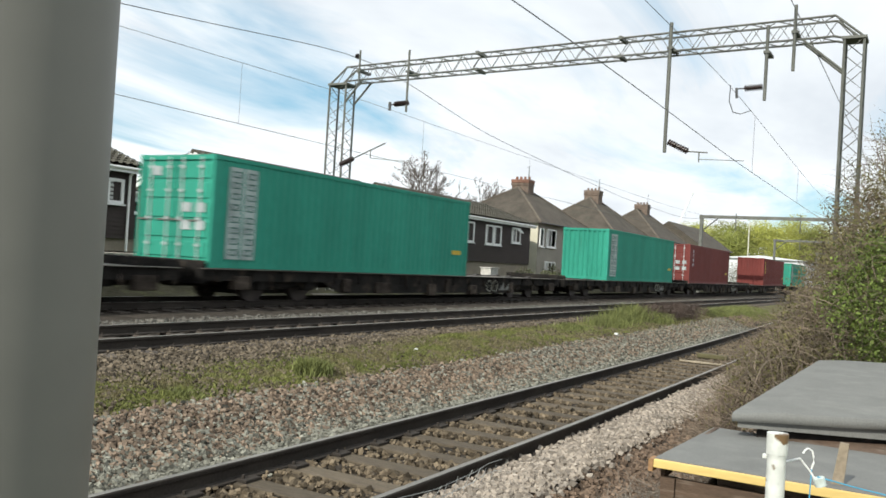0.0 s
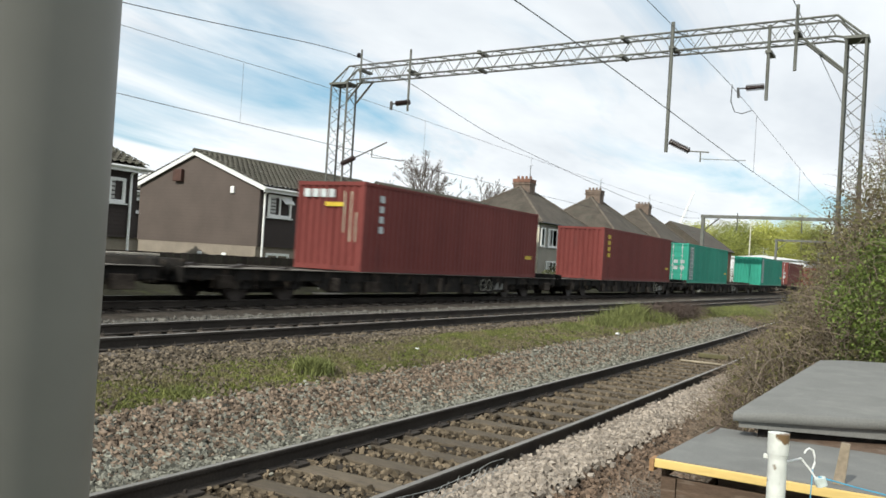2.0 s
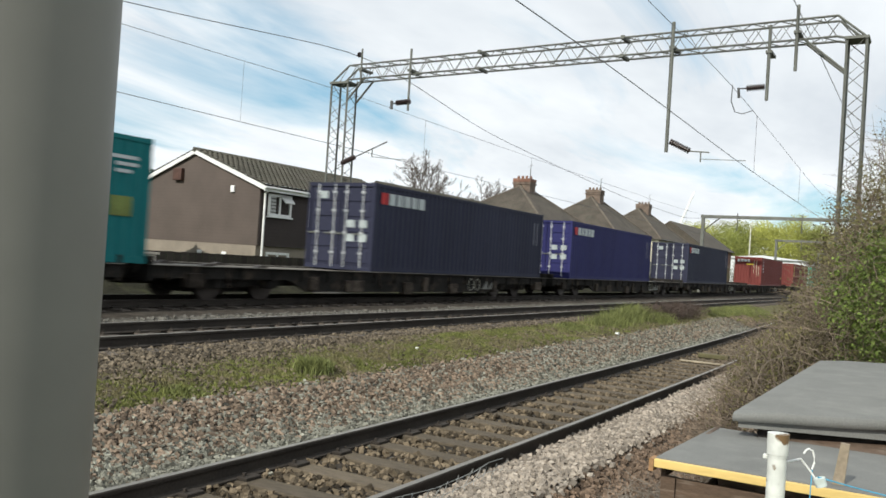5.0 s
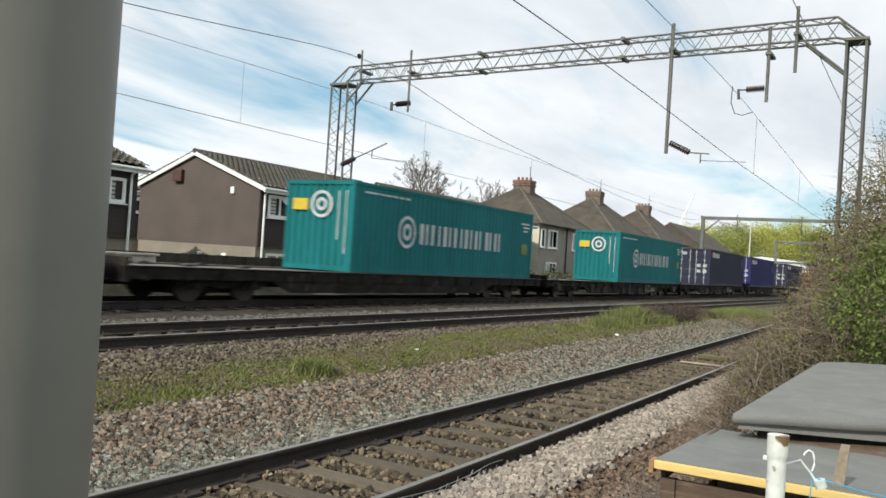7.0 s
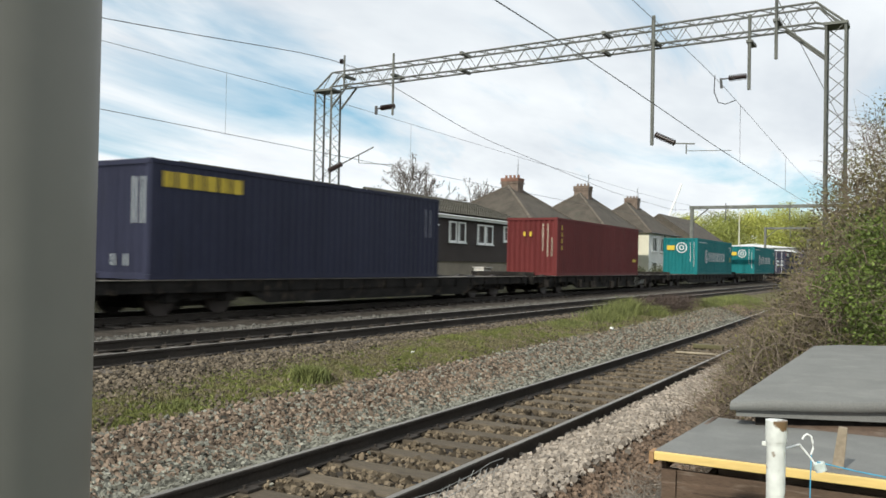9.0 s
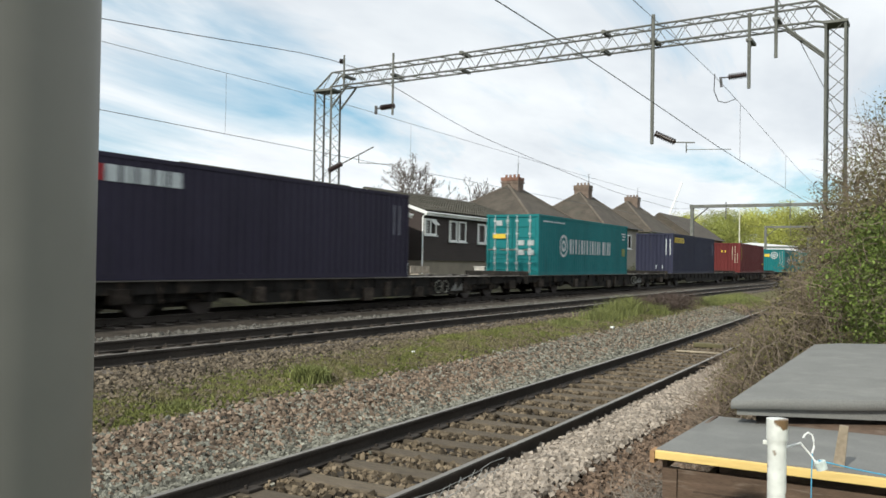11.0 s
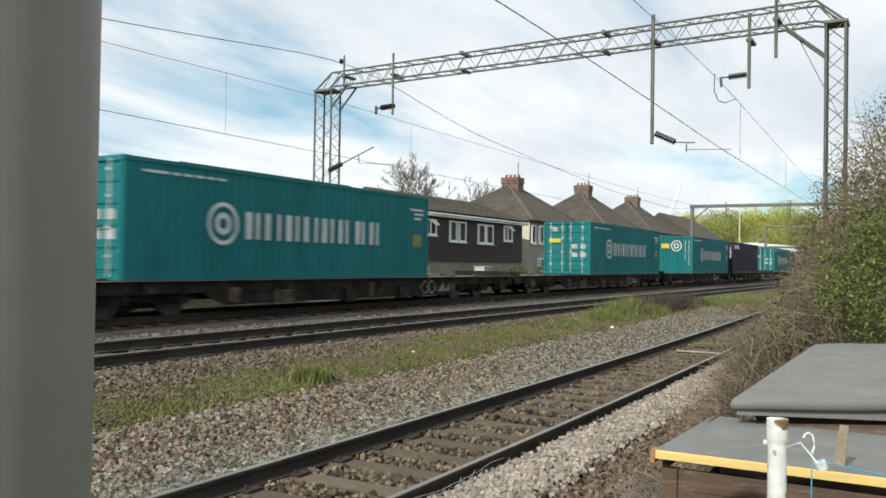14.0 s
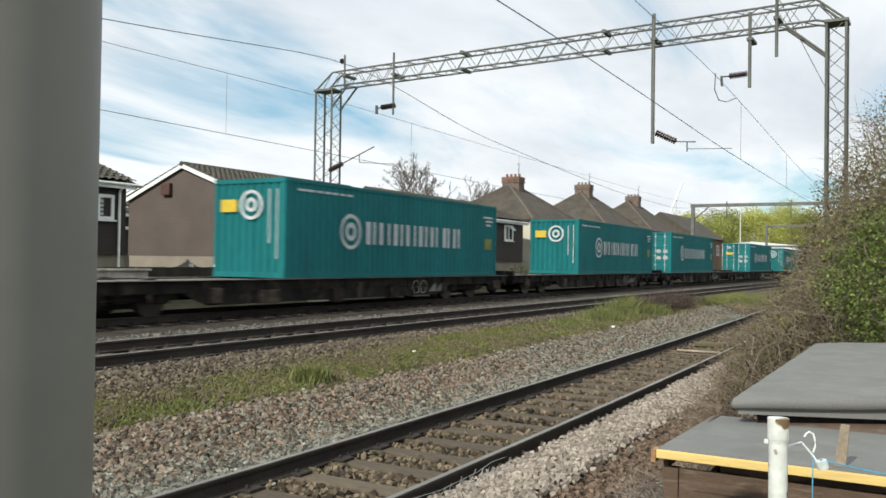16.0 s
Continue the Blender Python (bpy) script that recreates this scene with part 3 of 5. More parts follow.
YELLOW = lambda: mat("yellow_marking", (0.55, 0.40, 0.04), 0.6, 0, 0.1, 3, 25, 0.02)
REDMARK = lambda: mat("red_marking", (0.5, 0.03, 0.03), 0.6, 0, 0.1, 3, 25, 0.02)


def teal_marks(rear_logo):
    def marks():
        w = MARK()
        out = [("logo_ring", "white ring emblem", disc_ring((-3.25, 1.3), 0.40, 0.50, "side"), w),
               ("logo_core", "white emblem core", disc_ring((-3.25, 1.3), 0.13, 0.26, "side"), w)]
        x = -2.5
        for k, step in enumerate((0.34, 0.3, 0.42, 0.3, 0.36, 0.3, 0.42, 0.28, 0.36, 0.32, 0.3, 0.44, 0.3, 0.36, 0.3, 0.32)):
            wide = (0.22, 0.12, 0.18, 0.12)[k % 4]
            out.append(("lettering", "white painted lettering bar", side_bar(x, x + wide, 0.96, 1.62), w))
            x += step + 0.03
        out.append(("lettering", "small white lettering line", side_bar(-5.6, -4.9, 2.28, 2.34), w))
        for k in range(5):
            out.append(("lettering", "small white lettering line", side_bar(-4.8 + k * 0.34, -4.55 + k * 0.34, 2.28, 2.34), w))
        for p0, p1, q0, q1 in ((5.0, 5.75, 2.1, 2.17), (5.2, 5.75, 1.96, 2.03), (5.2, 5.6, 1.82, 1.89)):
            out.append(("lettering", "small white number bar", side_bar(p0, p1, q0, q1), w))
        out.append(("placard", "faded yellow panel", side_bar(5.1, 5.65, 0.95, 1.35), mat("faded_yellow", (0.16, 0.2, 0.05), 0.6)))
        if rear_logo:
            out += [("logo_ring", "white ring emblem", disc_ring((-0.1, 1.9), 0.31, 0.39, "end"), w),
                    ("logo_core", "white emblem core", disc_ring((-0.1, 1.9), 0.10, 0.19, "end"), w),
                    ("placard", "yellow panel", end_bar(0.4, 0.95, 1.72, 2.05), YELLOW())]
            # strip at -0.98 paints the lit corner post, the other is lettering
            for y, z0 in ((-0.72, 0.9), (-0.98, 0.5)):
                out.append(("label_strip", "white vertical lettering strip", end_bar(y - 0.016, y + 0.016, z0, 2.3), w))
        else:
            out.append(("placard", "orange-yellow panel", end_bar(0.3, 0.9, 1.55, 1.75), YELLOW()))
        return out
    return marks


def strip_marks(x0, colour, wide=0.34, block=False):
    """A column of painted characters near the rear of the side, shown as plain bars."""
    def marks():
        m = colour()
        out = []
        if block:
            pale, ink = mat("pale_panel", (0.36, 0.43, 0.41), 0.6), mat("dark_lettering", (0.05, 0.13, 0.105), 0.6)
            for col in (0.0, 0.5):
                out.append(("panel", "pale grey vertical lettering panel", side_bar(x0 + col, x0 + col + 0.44, 0.22, 2.36), pale))
                for k in range(8):
                    z = 0.3 + k * 0.255 + (0.03 if k > 3 else 0)
                    for p0, p1, q0, q1 in ((0.1, 0.36, 0, 0.035), (0.1, 0.36, 0.125, 0.16), (0.1, 0.15, 0.036, 0.124), (0.31, 0.36, 0.036, 0.124)):
                        out.append(("lettering", "dark lettering bar", Geo().box(x0 + col + p0, x0 + col + p1, SIDE - 0.006, SIDE - 0.0032, z + q0, z + q1), ink))
        else:
            for k in range(4):
                z = 1.15 + k * 0.3
                out.append(("lettering", "painted vertical lettering bar", side_bar(x0, x0 + wide, z, z + 0.2), m))
        out.append(("placard", "small yellow panel", side_bar(5.0, 5.6, 0.72, 0.86), YELLOW()))
        return out
    return marks


def title_marks(colour, first=None, end_strips=True):
    """A row of large painted characters high on the side near the rear, shown as plain bars."""
    def marks():
        m, out = colour(), []
        for k in range(6):
            x = -5.75 + k * 0.42
            col = first() if first and k == 0 else m
            out.append(("lettering", "painted lettering block", side_bar(x, x + (0.32 if k % 2 else 0.2), 2.0, 2.34), col))
            if k % 2 == 0:
                out.append(("lettering", "painted lettering block", side_bar(x + 0.24, x + 0.34, 2.0, 2.34), col))
        for p in (5.2, 5.5):
            out.append(("lettering", "faint vertical number strip", side_bar(p, p + 0.06, 1.3, 2.2), mat("faint_marking", (0.2, 0.2, 0.24), 0.6)))
        if end_strips:
            for y, z0, z1 in ((-0.78, 1.2, 2.2), (-1.04, 1.2, 2.2), (-0.15, 0.3, 0.55), (-0.55, 0.3, 0.55)):
                out.append(("label_strip", "white vertical strip", end_bar(y - 0.025, y + 0.025, z0, z1), MARK()))
        return out
    return marks


faded = lambda: mat("faded_marking", (0.42, 0.40, 0.30), 0.6, 0, 0.2, 3, 25, 0.02)


def red_end_marks(base, colour, blocks=True):
    def marks():
        out = base()
        for k in range(4 if blocks else 0):
            out.append(("lettering", "white painted lettering block", end_bar(0.95 - k * 0.3 - 0.22, 0.95 - k * 0.3, 2.12, 2.36), MARK()))
        if blocks:
            out.append(("lettering", "yellow painted lettering block", end_bar(-0.5, 0.15, 1.86, 1.98), colour()))
        else:
            for y in (0.35, 0.05):
                out.append(("lettering", "small yellow painted mark", end_bar(y - 0.05, y + 0.05, 1.75, 1.95), colour()))
        for y, z0, z1 in ((-0.55, 1.1, 2.3), (-0.78, 0.85, 2.3), (-0.98, 0.85, 1.7)):
            out.append(("label_strip", "pale vertical strip", end_bar(y - 0.018, y + 0.018, z0, z1), faded()))
        return out
    return marks


KINDS = {
    "teal_logo": ("teal", False, teal_marks(True)), "teal_door": ("teal", True, teal_marks(False)),
    "green_door": ("green", True, strip_marks(-5.6, MARK, 0.3, True)), "green_plain": ("green", False, strip_marks(-5.7, MARK, 0.3, True)),
    "red_a": ("red", False, red_end_marks(strip_marks(-5.3, MARK, 0.22), YELLOW)), "red_b": ("red", False, strip_marks(-5.5, YELLOW, 0.4)),
    "red_door": ("red", True, strip_marks(-5.3, MARK, 0.2)), "maroon": ("maroon", False, red_end_marks(strip_marks(-5.6, YELLOW, 0.12), YELLOW, False)),
    "navy_door": ("navy", True, title_marks(MARK, REDMARK, False)), "blue_door": ("blue", True, title_marks(MARK, REDMARK, False)),
    "navy_yellow": ("navy", False, title_marks(YELLOW)), "plum": ("plum", False, title_marks(MARK, REDMARK)),
}
# rear end of each container along the line at the start, metres
LOADS = (("green_plain", 103.0), ("red_b", 85.4), ("red_door", 57.2), ("green_plain", 40.9), ("green_door", 14.0), ("red_b", -2.4),
         ("red_a", -22.6), ("navy_door", -49.6), ("blue_door", -70.25), ("navy_door", -85.7), ("teal_logo", -106.0), ("teal_logo", -129.1),
         ("maroon", -155.6), ("navy_yellow", -178.3), ("teal_door", -200.1), ("plum", -222.6), ("teal_logo", -236.7), ("teal_door", -257.4),
         ("teal_door", -285.0), ("teal_logo", -301.5), ("teal_logo", -322.4))
SPEED, TRACK_Y = 21.2, 15.42
MOVING = []


def build_train():
    first = {}
    for kind, rear in LOADS:
        at = pose(rear + 6.095, TRACK_Y, 0.784)
        if kind in first:
            ob = copy_thing(first[kind], at)
        else:
            ob = first[kind] = container(*KINDS[kind])
            ob.matrix_basis = at
        MOVING.append((ob, rear + 6.095, 0.784, 0))
    w = wagon()
    for i in range(-3, 19):
        turn = 180 if i in (8, 10) else 0
        x = 40.9 - WAGON * i + 4.8
        ob = w if i == -3 else copy_thing(w, pose(x, TRACK_Y, 0))
        ob.matrix_basis = pose(x, TRACK_Y, 0, 0, 0, turn)
        MOVING.append((ob, x, 0.0, turn))


build_train()


def motions():
    for ob, x, z, turn in MOVING:
        walk(ob, [(t, pose(x + SPEED * t, TRACK_Y, z, 0, 0, turn)) for t in (0.0, 4.0, 8.0, 12.0, 16.0)])


# ---- lamp column beside the camera ----
def build_column():
    c = thing("steel_column", "smooth grey painted steel column standing close by", "column", (0.423, 0.714, 0))
    m = mat("grey_column_paint", (0.165, 0.159, 0.142), 0.5, 0.0, 0.05, 1.5, 18, 0.04, stain=(0.17, 0.165, 0.15), stain_at=(0.6, 0.8))
    part("shaft", Geo().rod((0, 0, -1.0), (0, 0, 2.4), 0.1104, 96, 0.1099), m, c, smooth=True)
    part("base_collar", Geo().rod((0, 0, -1.0), (0, 0, -0.85), 0.13, 64), m, c, smooth=True)
    part("cap", Geo().rod((0, 0, 2.4), (0, 0, 2.45), 0.11, 64, 0.08), m, c, smooth=True)


build_column()


# ---- overhead line ----
def lattice(g, a0, a1, b0, b1, n, r):
    """Zigzag bars between two chords a0-a1 and b0-b1."""
    a0, a1, b0, b1 = map(Vector, (a0, a1, b0, b1))
    g.path([(a0.lerp(a1, i / n) if i % 2 else b0.lerp(b1, i / n)) for i in range(n + 1)], r, 5)


def chords(parent, name, corners0, corners1, n, r, bar):
    """A box truss between two sets of four corners, chord by chord, with its lacing."""
    for p, q in zip(corners0, corners1):
        part("chord", Geo().rod(p, q, r, 6), STEEL(), parent)
    for k in range(4):
        g = Geo()
        lattice(g, corners0[k], corners1[k], corners0[(k + 1) % 4], corners1[(k + 1) % 4], n, bar)
        part("lacing", g, STEEL(), parent)


def insulator(a, b, r=0.095, sheds=9):
    a, b = Vector(a), Vector(b)
    g, n = Geo(), 10
    q = (b - a).to_track_quat("Z", "Y")
    rings = [(0.0, 0.4)] + [(((i + f) / sheds), w) for i in range(sheds) for f, w in ((0.15, 0.5), (0.3, 1.0), (0.6, 0.9), (0.75, 0.5))] + [(1.0, 0.4)]
    for k, (f, w) in enumerate(rings):
        c = a.lerp(b, f)
        g.v.extend(tuple(c + q @ Vector((math.cos(6.2832 * j / n) * r * w, math.sin(6.2832 * j / n) * r * w, 0))) for j in range(n))
        if k:
            g.f.extend(((k - 1) * n + j, (k - 1) * n + (j + 1) % n, k * n + (j + 1) % n, k * n + j) for j in range(n))
    g.f += [tuple(range(n - 1, -1, -1)), tuple(range((len(rings) - 1) * n, len(rings) * n))]
    g.m = [0] * len(g.f)
    return g


def build_gantry():
    x, h = 24.0, 0.26
    g = thing("overhead_line_gantry", "grey lattice steel gantry spanning the tracks with hanging insulators", "gantry", (0, -0.06, -0.02), group="overhead line gantries")

    def section(y, z0, z1):
        return [(x - h, y, z0), (x + h, y, z0), (x + h, y, z1), (x - h, y, z1)]

    beam = new("beam")
    beam.parent = g
    chords(beam, "beam", section(18.1, 7.33, 7.82), section(2.6, 7.66, 8.2), 44, 0.03, 0.016)
    for y in (13.0, 8.3):
        z = 7.33 + (18.1 - y) * 0.0213
        for za, zb in ((-0.05, 0.04), (0.48, 0.58)):
            part("splice", Geo().box(x - h - 0.05, x + h + 0.05, y - 0.05, y + 0.05, z + za, z + zb), STEEL(), beam)
    for y0, y1, zt, base in ((18.12, 18.82, 7.24, 0.0), (1.9, 2.36, 7.6, -0.9)):
        leg = new("leg")
        leg.parent = g
        low = [(x - h, y0, base), (x + h, y0, base), (x + h, y1, base), (x - h, y1, base)]
        top = [(a, b, zt) for a, b, _ in low]
        chords(leg, "leg", low, top, 20, 0.036, 0.016)
        part("cap_plate", Geo().box(x - h - 0.06, x + h + 0.06, y0 - 0.06, y1 + 0.06, zt - 0.04, zt + 0.04, 0.01), STEEL(), leg)
        part("foundation", Geo().box(x - 0.6, x + 0.6, y0 - 0.3, y1 + 0.3, base - 0.7, base - 0.12, 0.03), mat("grimy_concrete", (0.055, 0.052, 0.045), 0.9), leg)
    # mitred corners between legs and beam
    for s in (-h, h):
        cor = Geo().rod((x + s, 18.82, 7.24), (x + s, 18.1, 7.82), 0.032, 6).rod((x + s, 18.12, 7.24), (x + s, 18.1, 7.33), 0.032, 6)
        cor.rod((x + s, 18.5, 7.24), (x + s, 18.1, 7.82), 0.014, 4)
        part("corner_brace", cor, STEEL(), g)
    for s in (-h, h):
        cor = Geo().rod((x + s, 1.9, 7.6), (x + s, 2.6, 8.2), 0.032, 6).rod((x + s, 2.36, 7.6), (x + s, 2.6, 7.66), 0.032, 6)
        cor.rod((x + s, 2.1, 7.6), (x + s, 2.6, 8.2), 0.014, 4)
        part("corner_brace", cor, STEEL(), g)
    for s in (-h, h):
        part("knee_brace", Geo().rod((x + s, 18.12, 6.6), (x + s, 17.4, 7.36), 0.035, 6), STEEL(), g)
        part("knee_brace", Geo().rod((x + s, 2.36, 6.75), (x + s, 3.4, 7.66), 0.035, 6), STEEL(), g)
    # drop tubes
    for y, z0, z1, r in ((17.53, 7.2, 8.35, 0.034), (15.52, 6.15, 8.21, 0.038), (6.81, 4.7, 8.36, 0.05), (4.22, 6.05, 8.06, 0.045), (3.55, 6.8, 8.54, 0.044)):
        tube = part("drop_tube", Geo().rod((x - h - 0.08, y, z0), (x - h - 0.08, y, z1), r, 10).box(x - h - 0.14, x + h, y - 0.08, y + 0.08, z1 - 0.75, z1 - 0.68), STEEL(), g, smooth=True)
    xs = x - h - 0.08
    part("insulator", insulator((xs, 15.45, 6.45), (xs, 16.0, 6.42)), PORC(), g, "brown ribbed insulator")
    part("insulator", insulator((xs, 6.72, 5.0), (xs, 6.15, 4.72)), PORC(), g, "brown ribbed insulator")
    part("insulator", insulator((xs, 4.28, 6.42), (xs, 4.75, 6.4)), PORC(), g, "brown ribbed insulator")
    part("insulator", insulator((xs, 18.1, 4.4), (xs, 17.55, 4.62)), PORC(), g, "brown ribbed insulator")
    part("insulator", insulator((xs, 17.6, 8.15), (xs, 17.7, 8.15), 0.09, 3), PORC(), g, "brown ribbed insulator")
    part("registration_arm", Geo().rod((xs, 17.55, 4.62), (xs, 16.26, 5.12), 0.022, 6).rod((xs, 16.85, 4.9), (xs, 16.85, 4.62), 0.018, 6).rod((xs, 16.85, 4.62), (xs, 15.5, 4.5), 0.012, 5), STEEL(), g)
    part("registration_arm", Geo().rod((xs, 6.15, 4.72), (xs, 5.62, 4.68), 0.02, 6).rod((xs, 5.85, 4.68), (xs, 5.85, 4.42), 0.018, 6).rod((xs, 5.85, 4.5), (xs, 4.65, 4.45), 0.01, 5), STEEL(), g)
    part("messenger_clamp", Geo().rod((xs, 16.0, 6.42), (xs, 16.18, 6.4), 0.025, 6).rod((xs, 16.18, 6.5), (xs, 16.18, 6.22), 0.05, 8), WIRE(), g)
    part("messenger_clamp", Geo().rod((xs, 4.75, 6.4), (xs, 4.95, 6.4), 0.02, 6).rod((xs, 4.95, 6.42), (xs, 4.93, 6.15), 0.035, 8), WIRE(), g)
    part("jumper_loop", Geo().path([(xs - 1.2, 4.85, 6.25), (xs - 0.8, 4.95, 5.9), (xs - 0.3, 4.95, 5.72), (xs + 0.2, 4.85, 5.75), (xs + 0.8, 4.7, 5.95)], 0.012, 5), WIRE(), g)


build_gantry()


def strung(y, marks, step=1.5):
    """A wire along the line at y, smooth through marks of (x, height)."""
    xs = np.arange(marks[0][0], marks[-1][0] + 0.1, step)
    zs = np.interp(xs, [m[0] for m in marks], [m[1] for m in marks])
    soft = np.convolve(np.pad(zs, 2, mode="edge"), (0.1, 0.2, 0.4, 0.2, 0.1), mode="valid")
    return [(float(x), y, float(z)) for x, z in zip(xs, soft)]


def build_wires():
    far = ((-40, 6.6), (-31, 7.6), (-10, 6.0), (0, 6.0), (14, 7.09), (18, 7.55), (24, 8.25), (27.4, 7.85), (33, 7.05), (43, 6.5), (53, 6.0), (68, 5.8), (78, 6.5), (100, 5.9), (119, 6.5), (160, 6.2))
    near = ((-40, 8.2), (24, 8.42), (45, 8.1), (78, 7.2))
    for label, y, marks in (("dark overhead feeder wire on the far side of the line", 17.6, far), ("dark overhead feeder wire on the near side of the line", 3.5, near)):
        tagged(part("feeder_wire", Geo().path(strung(y, marks), 0.012, 5), WIRE()), label, "overhead wire", "overhead wires")
    for label, y, contact, carrier in (
            ("thin overhead contact line above the far track", 15.5, ((-40, 4.44), (240, 4.42)),
             ((-40, 6.0), (-31, 6.1), (0, 5.85), (12, 5.9), (20, 6.07), (24, 6.03), (38, 5.9), (55, 5.8), (78, 6.05), (105, 5.8), (119, 6.0), (240, 5.9))),
            ("thin overhead contact line above the siding", 4.6, ((-40, 4.5), (12, 4.48), (17, 4.39), (22.3, 4.28), (38, 4.19), (120, 4.1)),
             ((-40, 6.05), (0, 6.0), (21, 6.02), (24, 5.9), (38, 5.27), (52, 5.0), (78, 5.7), (120, 5.2)))):
        t = thing("overhead_contact_line", label, "overhead wire", group="overhead wires")
        part("messenger_wire", Geo().path(strung(y, carrier), 0.0065, 5), WIRE(), t)
        part("contact_wire", Geo().path(strung(y, contact), 0.008, 5), WIRE(), t)
        for k in range(16):
            x = -28.5 + k * 8.9
            z0, z1 = (np.interp(x, [m[0] for m in w], [m[1] for m in w]) for w in (contact, carrier))
            part("dropper", Geo().rod((x, y, z0), (x, y, z1), 0.005, 4), WIRE(), t)


build_wires()


def portal(x, y0, y1, top, post, double):
    g = thing("overhead_line_portal", "plain grey steel overhead line portal further along the line", "gantry", (x, 0, 0), group="overhead line gantries")
    part("post", Geo().box(-0.16, 0.16, y1 - 0.14, y1 + 0.14, -0.3, top, 0.02), STEEL(), g)
    part("post", Geo().box(-0.16, 0.16, y0 - 0.14, y0 + 0.14, -0.9, top, 0.02), STEEL(), g)
    part("crossbeam", Geo().box(-0.14, 0.14, y0, y1 + 0.2, top - 0.12, top + 0.16, 0.02), STEEL(), g)
    part("knee_brace", Geo().rod((0, y1, top - 1.3), (0, y1 - 1.5, top - 0.05), 0.06, 6), STEEL(), g)
    for y in (15.5, 10.2):
        part("drop_tube", Geo().rod((-0.2, y, top - 1.2), (-0.2, y, top + 0.35), 0.05, 6), STEEL(), g)


portal(78.0, 1.2, 18.5, 6.65, 0.2, True)
portal(119.0, 1.2, 18.6, 6.6, 0.2, False)
portal(165.0, 1.2, 18.6, 6.6, 0.2, False)


# ---- houses ----
TILE = mat("brown_roof_tile", (0.068, 0.062, 0.048), 0.9, 0, 0.25, 1.2, 14, 0.3, stain=(0.07, 0.07, 0.05), island=0.12)
SEMITILE = mat("old_plain_tile", (0.072, 0.060, 0.047), 0.9, 0, 0.3, 1.0, 10, 0.4, stain=(0.07, 0.066, 0.05), lines=("Z", 0.16, 0.22))
CLAD = mat("brown_cladding", (0.042, 0.032, 0.029), 0.8, 0, 0.12, 1.0, 20, 0.1, lines=("Z", 0.15, 0.3))
GABLE = mat("brown_brick_gable", (0.102, 0.081, 0.07), 0.9, 0, 0.1, 0.8, 18, 0.2, lines=("Z", 0.15, 0.12))
LOWBRICK = mat("buff_brick", (0.245, 0.21, 0.17), 0.9, 0, 0.12, 1.2, 18, 0.2, lines=("Z", 0.075, 0.15))
RENDER = mat("pebbledash_render", (0.27, 0.25, 0.215), 0.95, 0, 0.12, 0.8, 22, 0.3)
CREAM = mat("cream_render", (0.55, 0.52, 0.41), 0.9, 0, 0.08, 0.8, 22, 0.2)
REDBRICK = mat("red_brick", (0.2, 0.105, 0.075), 0.9, 0, 0.25, 2.0, 20, 0.3, lines=("Z", 0.075, 0.25))
CHIMNEY = mat("sooty_brick", (0.16, 0.12, 0.095), 0.9, 0, 0.3, 2.0, 20, 0.3, lines=("Z", 0.075, 0.25))
CURTAIN = mat("pale_curtain", (0.45, 0.45, 0.43), 0.9, 0, 0.2, 2, 12, 0.1, stretch=(6, 6, 0.4))


def window(parent, x0, x1, z0, z1, y, panes=1, curtain=True, open_light=False):
    """A white-framed window in a wall that faces -y."""
    w = part("window", Geo().box(x0, x1, y + 0.03, y + 0.05, z0, z1), GLASS(), parent, "white-framed window")
    t = 0.1
    g = Geo().box(x0 - 0.02, x0 + t, y - 0.05, y + 0.06, z0, z1).box(x1 - t, x1 + 0.02, y - 0.05, y + 0.06, z0, z1)
    g.box(x0 + t, x1 - t, y - 0.05, y + 0.06, z1 - t, z1 + 0.01).box(x0 + t, x1 - t, y - 0.05, y + 0.06, z0 - 0.01, z0 + t)
    part("frame", g, WHITE(), w, "white window frame")
    for k in range(1, panes):
        xm = x0 + (x1 - x0) * k / panes
        part("mullion", Geo().box(xm - 0.05, xm + 0.05, y - 0.045, y + 0.06, z0 + t, z1 - t), WHITE(), w, "white mullion")
    part("sill", Geo().box(x0 - 0.08, x1 + 0.08, y - 0.12, y + 0.02, z0 - 0.07, z0 - 0.015), WHITE(), w, "white sill")
    if curtain:
        part("curtain", Geo().box(x0 + t, x0 + t + (x1 - x0) * 0.28, y + 0.012, y + 0.026, z0 + t, z1 - t), CURTAIN, w, "pale curtain")
    if open_light:
        q = z1 - 0.36
        part("open_light", Geo().prism([(y - 0.04, z1 - 0.06), (y - 0.30, q + 0.04), (y - 0.27, q), (y - 0.0, z1 - 0.1)], x0 + (x1 - x0) * 0.55, x1 - 0.05, "x"), WHITE(), w, "top light held open")


